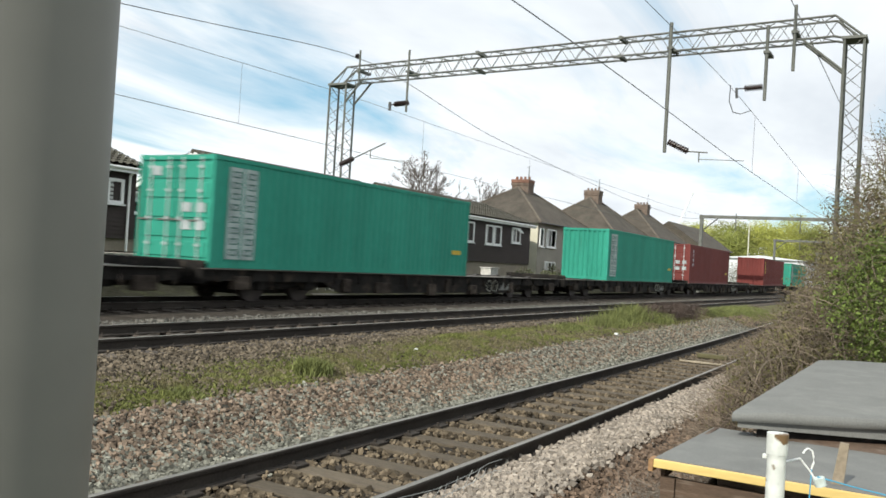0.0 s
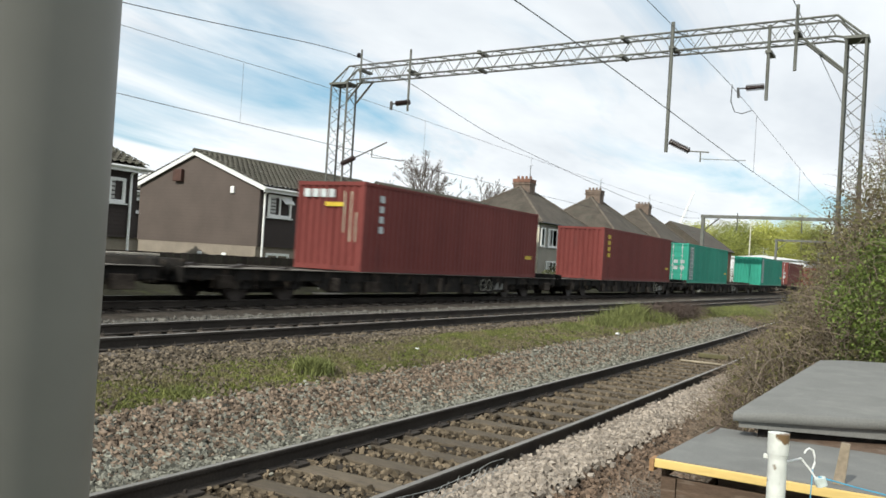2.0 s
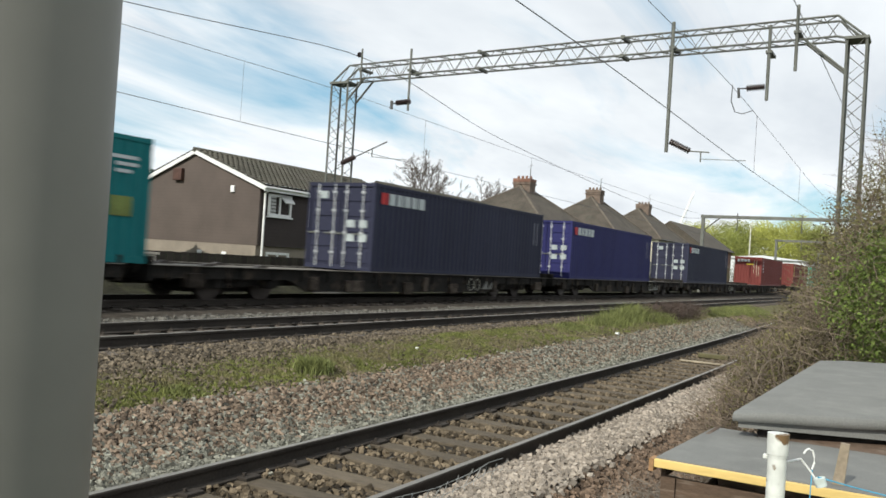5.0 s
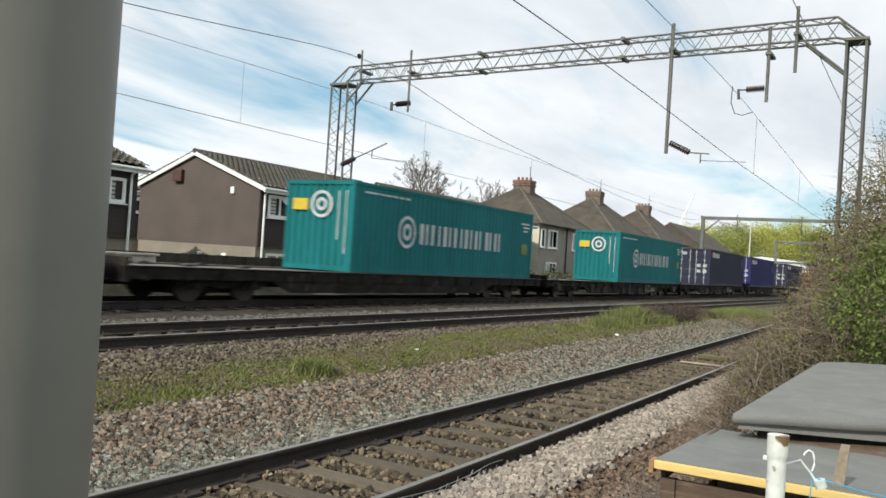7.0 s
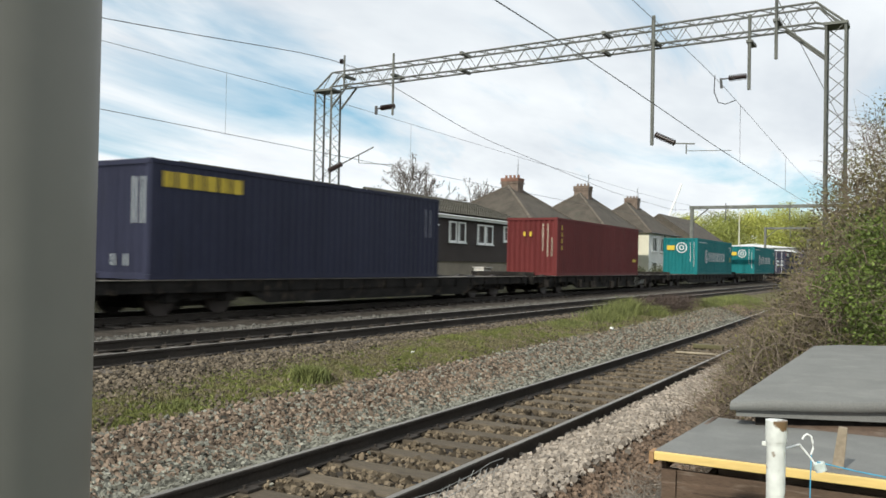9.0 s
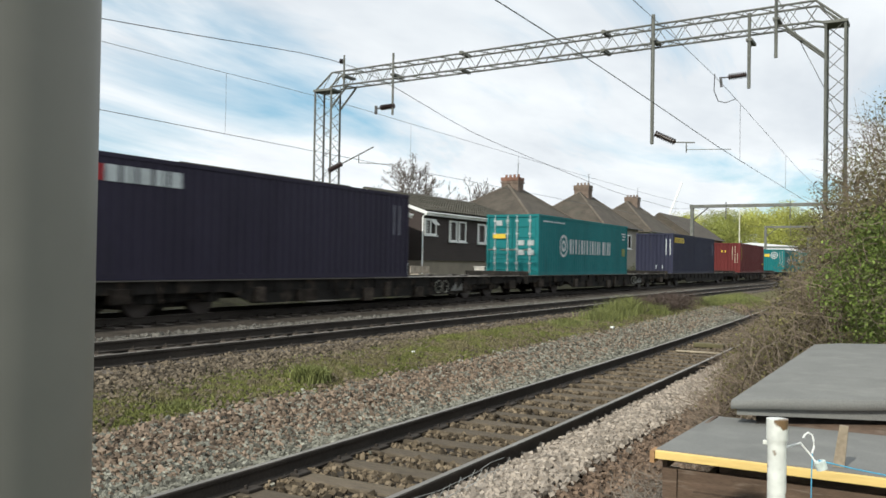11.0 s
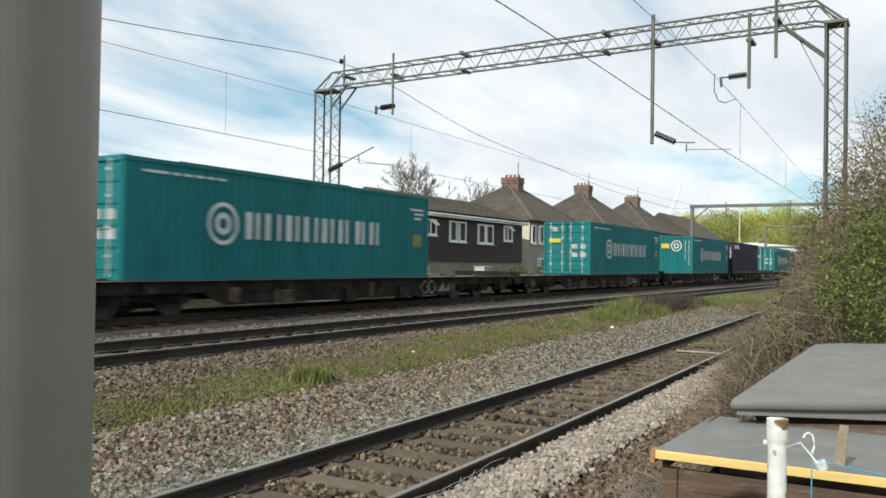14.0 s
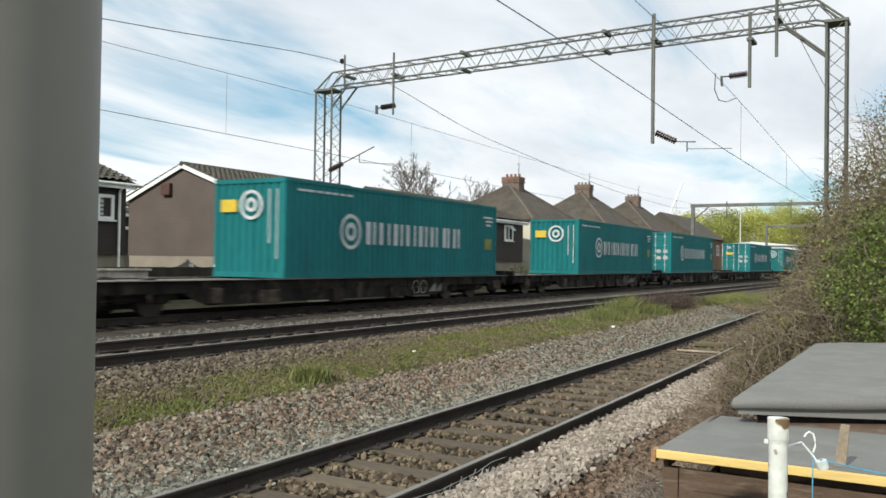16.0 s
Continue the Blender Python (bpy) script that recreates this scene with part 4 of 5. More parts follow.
def tiled_slope(x0, x1, y_eave, z_eave, y_ridge, z_ridge, pitch=0.32, rows=13):
    """Pantiles on one slope: waved columns in lapped courses."""
    g = Geo()
    n = max(2, round((x1 - x0) / pitch))
    wave = ((0.0, 0.0), (0.3, 0.055), (0.55, 0.06), (0.75, 0.01))
    us = [(i + a) / n for i in range(n) for a, _ in wave] + [1.0]
    hs = [h for i in range(n) for _, h in wave] + [0.0]
    L = math.hypot(y_ridge - y_eave, z_ridge - z_eave)
    ny, nz = -(z_ridge - z_eave) / L, abs(y_ridge - y_eave) / L
    if y_ridge < y_eave:
        ny = -ny
    for r in range(rows):
        k = len(g.v)
        for v, lift in ((r / rows, 0.045), ((r + 1) / rows + 0.01, 0.0)):
            for u, h in zip(us, hs):
                o = h + lift + 0.03
                g.v.append((x0 + (x1 - x0) * u, y_eave + (y_ridge - y_eave) * v + ny * o, z_eave + (z_ridge - z_eave) * v + nz * o))
        m = len(us)
        for i in range(m - 1):
            g.f.append((k + i, k + i + 1, k + m + i + 1, k + m + i))
            g.m.append(0)
    return g


def board_house(x0, x1, windows, label, gable_wall=True, pipe=None, low=(), eave=4.05, ridge=5.5):
    y0, y1, ym, zb = 25.5, 33.1, 29.5, -1.3
    h = thing("terraced_house", label, "house", group="brown boarded houses")
    part("lower_wall", Geo().box(x0 + 0.06, x1 - 0.06, y0 + 0.1, y1 - 0.1, zb, 1.36), LOWBRICK, h, "buff brick lower wall")
    g = Geo()
    n = 18
    for k in range(n):
        za, zc = 1.36 + (eave - 1.36) * k / n, 1.36 + (eave - 1.36) * (k + 1) / n
        g.prism([(y0 - 0.025, za), (y0 + 0.2, za), (y0 + 0.2, zc), (y0 + 0.0, zc)], x0 + 0.02, x1 - 0.02, "x")
    part("cladding", g, CLAD, h, "dark brown lapped boards")
    part("back_wall", Geo().box(x0 + 0.02, x1 - 0.02, y0 + 0.2, y1, 1.362, eave), CLAD, h)
    for x, s in ((x0, 1), (x1, -1)):
        a, b = (x - 0.02, x + 0.2) if s > 0 else (x - 0.2, x + 0.02)
        part("gable_wall", Geo().prism([(y0 + 0.02, 1.363), (y1, 1.363), (y1, eave), (ym, ridge), (y0 + 0.02, eave)], a, b, "x"), GABLE if gable_wall else CLAD, h,
             "brown brick gable wall" if gable_wall else "")
        part("gable_plinth", Geo().box(min(a, b) + 0.012, max(a, b), y0 + 0.08, y1 - 0.08, zb, 1.361), LOWBRICK, h, "buff brick plinth")
        for ya, yb in ((y0 - 0.3, ym), (y1 + 0.3, ym)):
            za = eave - (abs(ya - (y0 if ya < ym else y1))) * (ridge - eave) / (ym - y0)
            part("bargeboard", Geo().prism([(ya, za - 0.16), (yb, ridge - 0.14), (yb, ridge + 0.06), (ya, za + 0.04)], x - 0.14 * s - 0.03, x - 0.14 * s + 0.03, "x"), WHITE(), h, "white bargeboard")
    slope = (ridge - eave) / (ym - y0)
    part("roof", tiled_slope(x0 - 0.2, x1 + 0.2, y0 - 0.4, eave - 0.4 * slope + 0.05, ym, ridge + 0.03), TILE, h, "brown pantile roof")["kind"] = "stuff"
    part("roof", tiled_slope(x0 - 0.2, x1 + 0.2, y1 + 0.4, eave - 0.4 * slope + 0.05, ym, ridge + 0.03), TILE, h, "brown pantile roof")["kind"] = "stuff"
    part("ridge", Geo().rod((x0 - 0.2, ym, ridge + 0.06), (x1 + 0.2, ym, ridge + 0.06), 0.11, 8), TILE, h)
    part("fascia", Geo().box(x0 - 0.15, x1 + 0.15, y0 - 0.36, y0 - 0.3, eave - 0.32, eave - 0.1), WHITE(), h, "white fascia board")
    part("gutter", Geo().rod((x0 - 0.18, y0 - 0.42, eave - 0.16), (x1 + 0.18, y0 - 0.42, eave - 0.16), 0.055, 8), WHITE(), h, "white gutter")
    for px in pipe or ():
        part("downpipe", Geo().path([(px, y0 - 0.42, eave - 0.18), (px, y0 - 0.09, eave - 0.4), (px, y0 - 0.09, zb)], 0.05, 8), WHITE(), h, "white downpipe")
    for a, b, z0, z1, panes, op in windows:
        window(h, a, b, z0, z1, y0 - 0.03, panes, True, op)
    for a, b, z0, z1 in low:
        window(h, a, b, z0, z1, y0 + 0.08, 2, False)
    return h


h1 = board_house(27.85, 40.5, ((28.35, 29.84, 2.71, 3.67, 2, True), (31.2, 32.12, 2.47, 3.65, 1, False), (34.91, 35.84, 2.45, 3.72, 1, False),
                               (36.0, 36.96, 2.45, 3.72, 1, False), (38.6, 40.03, 2.76, 3.75, 2, True)),
                 "brown boarded terraced house with a pantile roof and white windows", pipe=(28.05,), low=((28.5, 30.0, -0.1, 1.1), (33.5, 35.2, -0.1, 1.1)))
part("alarm_box", Geo().box(27.62, 27.83, 30.2, 30.75, 4.15, 4.7, 0.02), mat("brown_box", (0.08, 0.04, 0.03), 0.6), h1, "dark brown box on the gable")
part("vent", Geo().box(27.74, 27.83, 26.98, 27.2, 3.65, 3.95, 0.02), WHITE(), h1, "white vent cover")
for y in (27.4, 28.9):
    part("vent", Geo().box(27.78, 27.86, y - 0.14, y + 0.14, 0.72, 1.0, 0.03), WHITE(), h1, "white flue vent")
board_house(42.4, 56.4, ((42.62, 43.93, 2.86, 3.81, 2, True), (45.54, 46.5, 2.56, 3.84, 1, False), (46.71, 47.69, 2.56, 3.84, 1, False),
                         (49.33, 50.41, 2.53, 3.81, 1, False), (50.48, 51.59, 2.53, 3.81, 1, False), (53.26, 54.62, 2.81, 3.88, 2, True)),
            "brown boarded terraced house with white gable edge and downpipe", False, (42.3,), (), 4.3, 5.6)
board_house(9.0, 21.3, ((20.03, 20.72, 2.61, 3.49, 1, False), (17.2, 18.4, 2.6, 3.6, 2, False), (13.5, 14.6, 2.6, 3.6, 2, False)),
            "brown boarded terraced house with a white corner downpipe", False, (20.95,), ())


def semi(x0, x1, chim_x, eave, ridge, wall, side, windows, top, label):
    y0, y1, zb = 26.0, 34.0, -1.3
    ym = 30.0
    h = thing("semi_detached_house", label, "house", group="hipped-roof houses")
    part("front_wall", Geo().box(x0, x1, y0, y0 + 0.25, zb, eave), wall, h, "pebbledash wall")
    part("side_wall", Geo().box(x0 - 0.02, x0 + 0.25, y0 + 0.02, y1, zb, eave), side, h, "pale side wall")
    part("side_wall", Geo().box(x1 - 0.25, x1 + 0.02, y0 + 0.02, y1, zb, eave), side, h)
    part("back_wall", Geo().box(x0 + 0.26, x1 - 0.26, y1 - 0.25, y1 - 0.01, zb, eave), wall, h)
    o, r0, r1 = 0.35, x0 + (ym - y0) * 1.15, x1 - (ym - y0) * 1.15
    if r0 > r1:
        r0 = r1 = (x0 + x1) / 2
    g = Geo().add([(x0 - o, y0 - o, eave - 0.1), (x1 + o, y0 - o, eave - 0.1), (x1 + o, y1 + o, eave - 0.1), (x0 - o, y1 + o, eave - 0.1), (r0, ym, ridge), (r1 + 0.01, ym, ridge)],
                  [(0, 1, 5, 4), (2, 3, 4, 5), (3, 0, 4), (1, 2, 5), (3, 2, 1, 0)])
    part("roof", g, SEMITILE, h, "weathered brown hipped tile roof")
    for a, b in (((x0 - o, y0 - o, eave - 0.08), (r0, ym, ridge)), ((x1 + o, y0 - o, eave - 0.08), (r1, ym, ridge)),
                 ((x0 - o, y1 + o, eave - 0.08), (r0, ym, ridge)), ((r0, ym, ridge), (r1, ym, ridge))):
        part("hip_tiles", Geo().rod(a, b, 0.1, 6), mat("pale_hip_tile", (0.12, 0.10, 0.08), 0.9), h, "paler ridge tiles")
    part("gutter", Geo().rod((x0 - o, y0 - o - 0.04, eave - 0.1), (x1 + o, y0 - o - 0.04, eave - 0.1), 0.07, 6), mat("dark_gutter", (0.05, 0.05, 0.05), 0.6), h)
    c = part("chimney", Geo().box(chim_x - 0.55, chim_x + 0.55, ym - 0.75, ym + 0.75, ridge - 1.3, top - 0.55).box(chim_x - 0.62, chim_x + 0.62, ym - 0.82, ym + 0.82, top - 0.75, top - 0.62), CHIMNEY, h, "sooty brick chimney stack")
    part("chimney_cap", Geo().box(chim_x - 0.6, chim_x + 0.6, ym - 0.8, ym + 0.8, top - 0.55, top - 0.28), REDBRICK if x0 < 60 else CHIMNEY, c, "brick chimney cap")
    for k in range(4):
        part("chimney_pot", Geo().rod((chim_x, ym - 0.55 + k * 0.37, top - 0.28), (chim_x, ym - 0.55 + k * 0.37, top), 0.13, 8, 0.1), REDBRICK if x0 < 60 else CHIMNEY, c, "red clay chimney pot")
    part("aerial", Geo().rod((chim_x - 0.5, ym - 0.7, top - 0.4), (chim_x - 0.9, ym - 0.9, top + 0.75), 0.02, 4).rod((chim_x - 1.25, ym - 0.9, top + 0.6), (chim_x - 0.5, ym - 0.9, top + 0.85), 0.015, 4), STEEL(), c)
    for a, b, z0, z1, panes in windows:
        window(h, a, b, z0, z1, y0 - 0.03, panes)
    part("downpipe", Geo().rod((x0 + (x1 - x0) * 0.5, y0 - 0.08, zb), (x0 + (x1 - x0) * 0.5, y0 - 0.08, eave - 0.15), 0.06, 6), mat("dark_gutter", (0.05, 0.05, 0.05), 0.6), h)


semi(58.9, 69.6, 64.3, 4.65, 7.7, RENDER, CREAM, ((60.5, 62.3, 2.8, 4.2, 2), (57.9 + 1.3, 59.9, 2.8, 4.2, 1), (65.5, 67.3, 2.8, 4.2, 2), (60.4, 62.4, 0.6, 1.7, 3)), 8.65,
     "grey pebbledash house with hipped brown roof and brick chimney")
semi(75.4, 86.6, 81.0, 5.0, 8.4, RENDER, RENDER, ((77, 79, 2.9, 4.3, 2), (82, 84, 2.9, 4.3, 2), (77, 79, 0.2, 1.6, 3)), 9.45, "grey rendered house with hipped brown roof and chimney")
semi(90.6, 102.6, 97.4, 5.0, 8.5, mat("white_render", (0.66, 0.66, 0.64), 0.9, 0, 0.08, 0.8, 20, 0.2), CREAM,
     ((91.6, 93.5, 2.9, 4.5, 2), (94.8, 96.8, 2.9, 4.5, 2), (98, 99.5, 2.9, 4.5, 2), (91.6, 93.5, 0.2, 1.8, 2)), 9.5, "white rendered house with hipped brown roof and chimney")


def far_house():
    h = thing("brick_house", "far brown brick house with a long gabled roof", "house")
    part("wall", Geo().box(112, 130, 26.5, 35, -1.3, 5.2), REDBRICK, h)
    part("gable_wall", Geo().prism([(26.5, 5.2), (35, 5.2), (30.7, 8.2)], 129.6, 130.02, "x"), REDBRICK, h)
    part("roof", Geo().prism([(26.0, 5.0), (30.75, 8.3), (35.5, 5.0)], 111.6, 130.4, "x"), SEMITILE, h)
    for a in (114, 118, 122, 126):
        window(h, a, a + 1.4, 2.8, 4.2, 26.47, 2)


far_house()


# ---- line-side boundary ----
def build_boundary():
    f = thing("boundary_fence", "low dark weathered board fence along the railway", "fence")
    board = mat("dark_fence_board", (0.055, 0.045, 0.036), 0.9, 0, 0.3, 2, 25, 0.3, obj=0.25, stain=(0.06, 0.075, 0.04))
    me = Geo().box(-0.145, 0.145, -0.012, 0.012, -0.6, 0.62).mesh("board")
    me.materials.append(board)
    rng = random.Random(5)
    for k in range(88):
        ob = new("board", me)
        ob.parent = f
        ob.location = (2.0 + k * 0.3, 20.8, 0.36 + rng.uniform(-0.008, 0.008))
    part("rail", Geo().box(1.9, 28.3, 20.83, 20.9, 0.62, 0.7), board, f)
    w = thing("garden_wall", "pale low rendered garden wall", "wall")
    part("wall", Geo().box(13.5, 18.0, 20.5, 20.7, -0.2, 0.86), mat("pale_render_wall", (0.5, 0.45, 0.38), 0.9), w)
    part("coping", Geo().box(13.4, 18.1, 20.45, 20.75, 0.86, 0.93, 0.01), mat("pale_render_wall", (0.5, 0.45, 0.38), 0.9), w)
    b = thing("storage_box", "white plastic storage box behind the line", "box", (32.9, 21.0, 0.25))
    part("body", Geo().box(-0.3, 0.3, -0.3, 0.3, 0, 0.85, 0.04), WHITE(), b)
    part("lid", Geo().box(-0.33, 0.33, -0.33, 0.33, 0.86, 0.95, 0.03), WHITE(), b)
    s = thing("garden_bench", "pale wooden garden bench beside the line", "bench", (36.2, 21.6, 0.22))
    pale = mat("pale_timber", (0.38, 0.33, 0.27), 0.85)
    part("seat", Geo().box(-0.9, 0.9, -0.2, 0.25, 0.42, 0.47), pale, s)
    part("backrest", Geo().box(-0.9, 0.9, 0.25, 0.3, 0.5, 0.85), pale, s)
    for x in (-0.8, 0.8):
        part("leg", Geo().box(x - 0.05, x + 0.05, -0.18, 0.28, 0, 0.42), pale, s)
    c = thing("trackside_cabinet", "pale grey trackside equipment cabinet", "cabinet", (40.6, 20.6, 0.28))
    part("body", Geo().box(-0.45, 0.45, -0.3, 0.3, 0, 0.75, 0.02), mat("pale_cabinet", (0.5, 0.48, 0.44), 0.7), c)
    part("lid", Geo().box(-0.5, 0.5, -0.35, 0.35, 0.75, 0.8, 0.01), mat("pale_cabinet", (0.5, 0.48, 0.44), 0.7), c)


build_boundary()
copy_thing(h1, pose(-7.5, 13.0, 0.1))
copy_thing(h1, pose(9.0, 13.5, 0.1))


# ---- plants ----
def leaf_cloud(centres, radii, count, size, seed, flat=1.0):
    """Small leaf quads strewn through uneven clumps."""
    rng = np.random.default_rng(seed)
    centres, radii = np.asarray(centres, float), np.asarray(radii, float)
    k = rng.integers(0, len(centres), count)
    d = rng.normal(size=(count, 3))
    d /= np.linalg.norm(d, axis=1, keepdims=True)
    p = centres[k] + d * (radii[k] * rng.random(count) ** 0.45)[:, None] * np.array([1, 1, flat])
    a, b = rng.normal(size=(count, 3)), rng.normal(size=(count, 3))
    a /= np.linalg.norm(a, axis=1, keepdims=True)
    b -= a * (a * b).sum(1, keepdims=True)
    b /= np.linalg.norm(b, axis=1, keepdims=True)
    s = size * (0.5 + rng.random((count, 1)))
    v = np.stack([p - a * s, p + b * s * 0.55, p + a * s, p - b * s * 0.55], 1).reshape(-1, 3)
    return fast_mesh("leaves", v, np.arange(count * 4).reshape(-1, 4))


def twig_mesh(paths, name="twigs", least=0.0):
    """Thin three-sided twigs: paths of (points n x 3, radius at the foot)."""
    V, F = [], []
    ang = np.array([0, 2.1, 4.2])
    for pts, r in paths:
        m = len(pts)
        base = len(V)
        for i, p in enumerate(pts):
            d = pts[min(i + 1, m - 1)] - pts[max(i - 1, 0)]
            u = np.cross(d, (0.3, 0.5, 0.8))
            u /= np.linalg.norm(u) + 1e-9
            w = np.cross(d, u)
            w /= np.linalg.norm(w) + 1e-9
            rr = max(r * (1 - 0.75 * i / (m - 1)), least)
            V.extend(p + rr * (u * math.cos(a) + w * math.sin(a)) for a in ang)
            if i:
                for j in range(3):
                    k = (j + 1) % 3
                    F.append((base + (i - 1) * 3 + j, base + (i - 1) * 3 + k, base + i * 3 + k, base + i * 3 + j))
    return fast_mesh(name, np.array(V), np.array(F))


def bare_tree(x, y, z, height, seed, label):
    rng = np.random.default_rng(seed)
    t = thing("bare_tree", label, "tree", group="bare trees")
    paths = []

    def grow(p, d, length, r, level):
        n = 5
        pts = [p]
        for i in range(n):
            d = d + rng.normal(0, 0.10, 3) + np.array([0, 0, 0.03])
            d /= np.linalg.norm(d)
            pts.append(pts[-1] + d * length / n)
        paths.append((np.array(pts), r))
        if level < 5:
            for i in range(4):
                at = pts[rng.integers(2, n + 1)]
                e = d + rng.normal(0, 0.5, 3)
                grow(at, e / np.linalg.norm(e), length * rng.uniform(0.4, 0.58), r * 0.55, level + 1)

    foot = np.array([x, y, z])
    up = np.array([0, 0, 1.0])
    paths.append((np.array([foot + up * height * f for f in (0, 0.13, 0.26, 0.39, 0.48, 0.53)]), height * 0.015))
    for k in range(16):
        el = rng.uniform(0.25, 1.5)
        d = np.array([math.cos(el) * math.cos(2.4 * k), math.cos(el) * math.sin(2.4 * k), math.sin(el)])
        grow(foot + up * height * rng.uniform(0.46, 0.53), d, height * (0.19 + 0.05 * d[2] ** 2), height * 0.007, 1)
    bark = mat("grey_bark", (0.13, 0.11, 0.095), 0.95)
    trunk = [p for p in paths if p[1] > height * 0.004]
    part("trunk", twig_mesh(trunk, "trunk", 0.015), bark, t)
    part("crown", twig_mesh([p for p in paths if p[1] <= height * 0.004], "crown", 0.013), bark, t)


bare_tree(75.6, 46.5, -1.3, 15.0, 8, "bare leafless tree behind the houses")
bare_tree(93, 47.6, -1.3, 14.2, 6, "small bare tree behind the houses")
bare_tree(113, 52, -1.3, 15.0, 3, "bare tree showing over a roof")
bare_tree(24.5, 42, -1.3, 11.0, 4, "small bare shrub tree behind the houses")


def hedge():
    rng = np.random.default_rng(11)

    def edge(x):
        return 2.6 + np.interp(x, [8, 15, 25, 34, 60], [-0.75, 0.1, 0.6, 1.35, 3.0])

    def top(x, y):
        e = np.clip(edge(x) - y, 0, 3)
        return -0.85 + np.interp(e, [0, 0.3, 0.7, 1.05, 1.5, 2.4, 3.2], [0.6, 1.1, 1.65, 2.5, 3.8, 4.7, 5.1]) * np.interp(x, [8, 11, 20, 34], [0.8, 0.98, 0.95, 0.8])

    t = thing("bramble_hedge", "tangled bramble hedge, brown twigs with fresh green leaves", "hedge")
    paths = []
    for k in range(24000):
        x = 8.6 + 33 * rng.random() ** 1.7
        y = edge(x) - 3.2 * rng.random() ** 1.6
        h = top(x, y)
        z = -0.85 + (h + 0.85) * rng.random() ** 0.8
        if z < -0.4 and rng.random() < 0.5:
            y = edge(x) - 0.5 * rng.random()
        d = rng.normal(0, 0.7, 3)
        d[2] = abs(d[2]) * 0.8 + (0.15 if z > h - 0.6 else -0.1)
        d[1] += 0.15
        d /= np.linalg.norm(d)
        n, L = 4, rng.uniform(0.18, 0.62)
        pts = [np.array([x, y, z])]
        for i in range(n):
            d = d + rng.normal(0, 0.22, 3) + np.array([0, 0.03, -0.09])
            d /= np.linalg.norm(d)
            q = pts[-1] + d * L / n
            q[2] = max(q[2], -0.84)
            pts.append(q)
        paths.append((np.array(pts), rng.uniform(0.0015, 0.005)))
    part("bramble_stem", twig_mesh(paths), mat("bramble_stem", (0.14, 0.108, 0.08), 0.9, 0, 0.3, 1.5, 20, 0.1, island=0.45), t, "brown tangled bramble stems")["kind"] = "stuff"
    # long bare stems hanging out at the foot
    bare = []
    for k in range(420):
        x = 7.9 + 9 * rng.random() ** 1.4
        y = edge(x) - 0.35 - 0.9 * rng.random()
        p = np.array([x, y, -0.3 + 0.9 * rng.random()])
        d = np.array([rng.normal(-0.3, 0.5), rng.normal(0.0, 0.4), rng.normal(0.2, 0.6)])
        pts = [p]
        for i in range(6):
            d = d / np.linalg.norm(d) + rng.normal(0, 0.12, 3) + np.array([0, 0, -0.22])
            q = pts[-1] + d / np.linalg.norm(d) * rng.uniform(0.06, 0.13)
            q[2] = max(q[2], -0.86)
            pts.append(q)
        bare.append((np.array(pts), rng.uniform(0.004, 0.008)))
    part("bare_stem", twig_mesh(bare), mat("pale_bramble_stem", (0.15, 0.118, 0.09), 0.9, 0, 0.3, 1.5, 20, 0.1, island=0.4), t, "pale bare arching stems")["kind"] = "stuff"
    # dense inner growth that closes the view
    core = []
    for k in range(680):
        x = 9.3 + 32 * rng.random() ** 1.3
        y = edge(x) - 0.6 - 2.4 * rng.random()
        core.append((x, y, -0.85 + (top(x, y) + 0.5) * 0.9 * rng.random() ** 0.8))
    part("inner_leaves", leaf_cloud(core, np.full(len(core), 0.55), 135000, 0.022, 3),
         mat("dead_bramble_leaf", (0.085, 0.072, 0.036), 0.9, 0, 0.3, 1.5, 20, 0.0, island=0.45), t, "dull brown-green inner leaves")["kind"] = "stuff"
    olive, green = [], []
    for k in range(700):
        x = 8.8 + 28 * rng.random() ** 1.5
        y = edge(x) - 0.2 - 2.2 * rng.random()
        olive.append((x, y, min(top(x, y) - 0.05, -0.3 + (top(x, y) + 0.3) * rng.random() ** 0.45)))
    part("leaves", leaf_cloud(olive, np.full(len(olive), 0.34), 62000, 0.015, 4),
         mat("olive_leaf", (0.125, 0.115, 0.042), 0.8, 0, 0.3, 1.5, 20, 0.0, island=0.4), t, "small olive leaves")["kind"] = "stuff"
    for k in range(60):
        x = rng.uniform(8.75, 10.6)
        y = edge(x) - 1.2 - 0.9 * rng.random()
        green.append((x, y, rng.uniform(0.1, 1.7)))
    part("leaves", leaf_cloud(green, np.full(len(green), 0.3), 21000, 0.018, 5),
         mat("fresh_green_leaf", (0.125, 0.172, 0.035), 0.7, 0, 0.3, 1.5, 20, 0.0, island=0.4), t, "patch of fresh green leaves")["kind"] = "stuff"


hedge()


def bush(name, label, x, y, z, spots, count, size, material, seed):
    rng = np.random.default_rng(seed)
    t = thing(name, label, "bush")
    stems = []
    for cx, cy, cz, r in spots:
        for k in range(6):
            p = np.array([x + cx * 0.5 + rng.normal(0, 0.1), y + cy, z])
            q = np.array([x + cx, y + cy, z + cz]) + rng.normal(0, r * 0.4, 3)
            stems.append((np.array([p, (p + q) / 2 + rng.normal(0, 0.05, 3), q]), 0.015))
    part("stems", twig_mesh(stems), mat("grey_bark", (0.13, 0.11, 0.095), 0.95), t)
    part("leaves", leaf_cloud([(x + a, y + b, z + c) for a, b, c, _ in spots], [r for *_, r in spots], count, size, seed), material, t)["kind"] = "stuff"


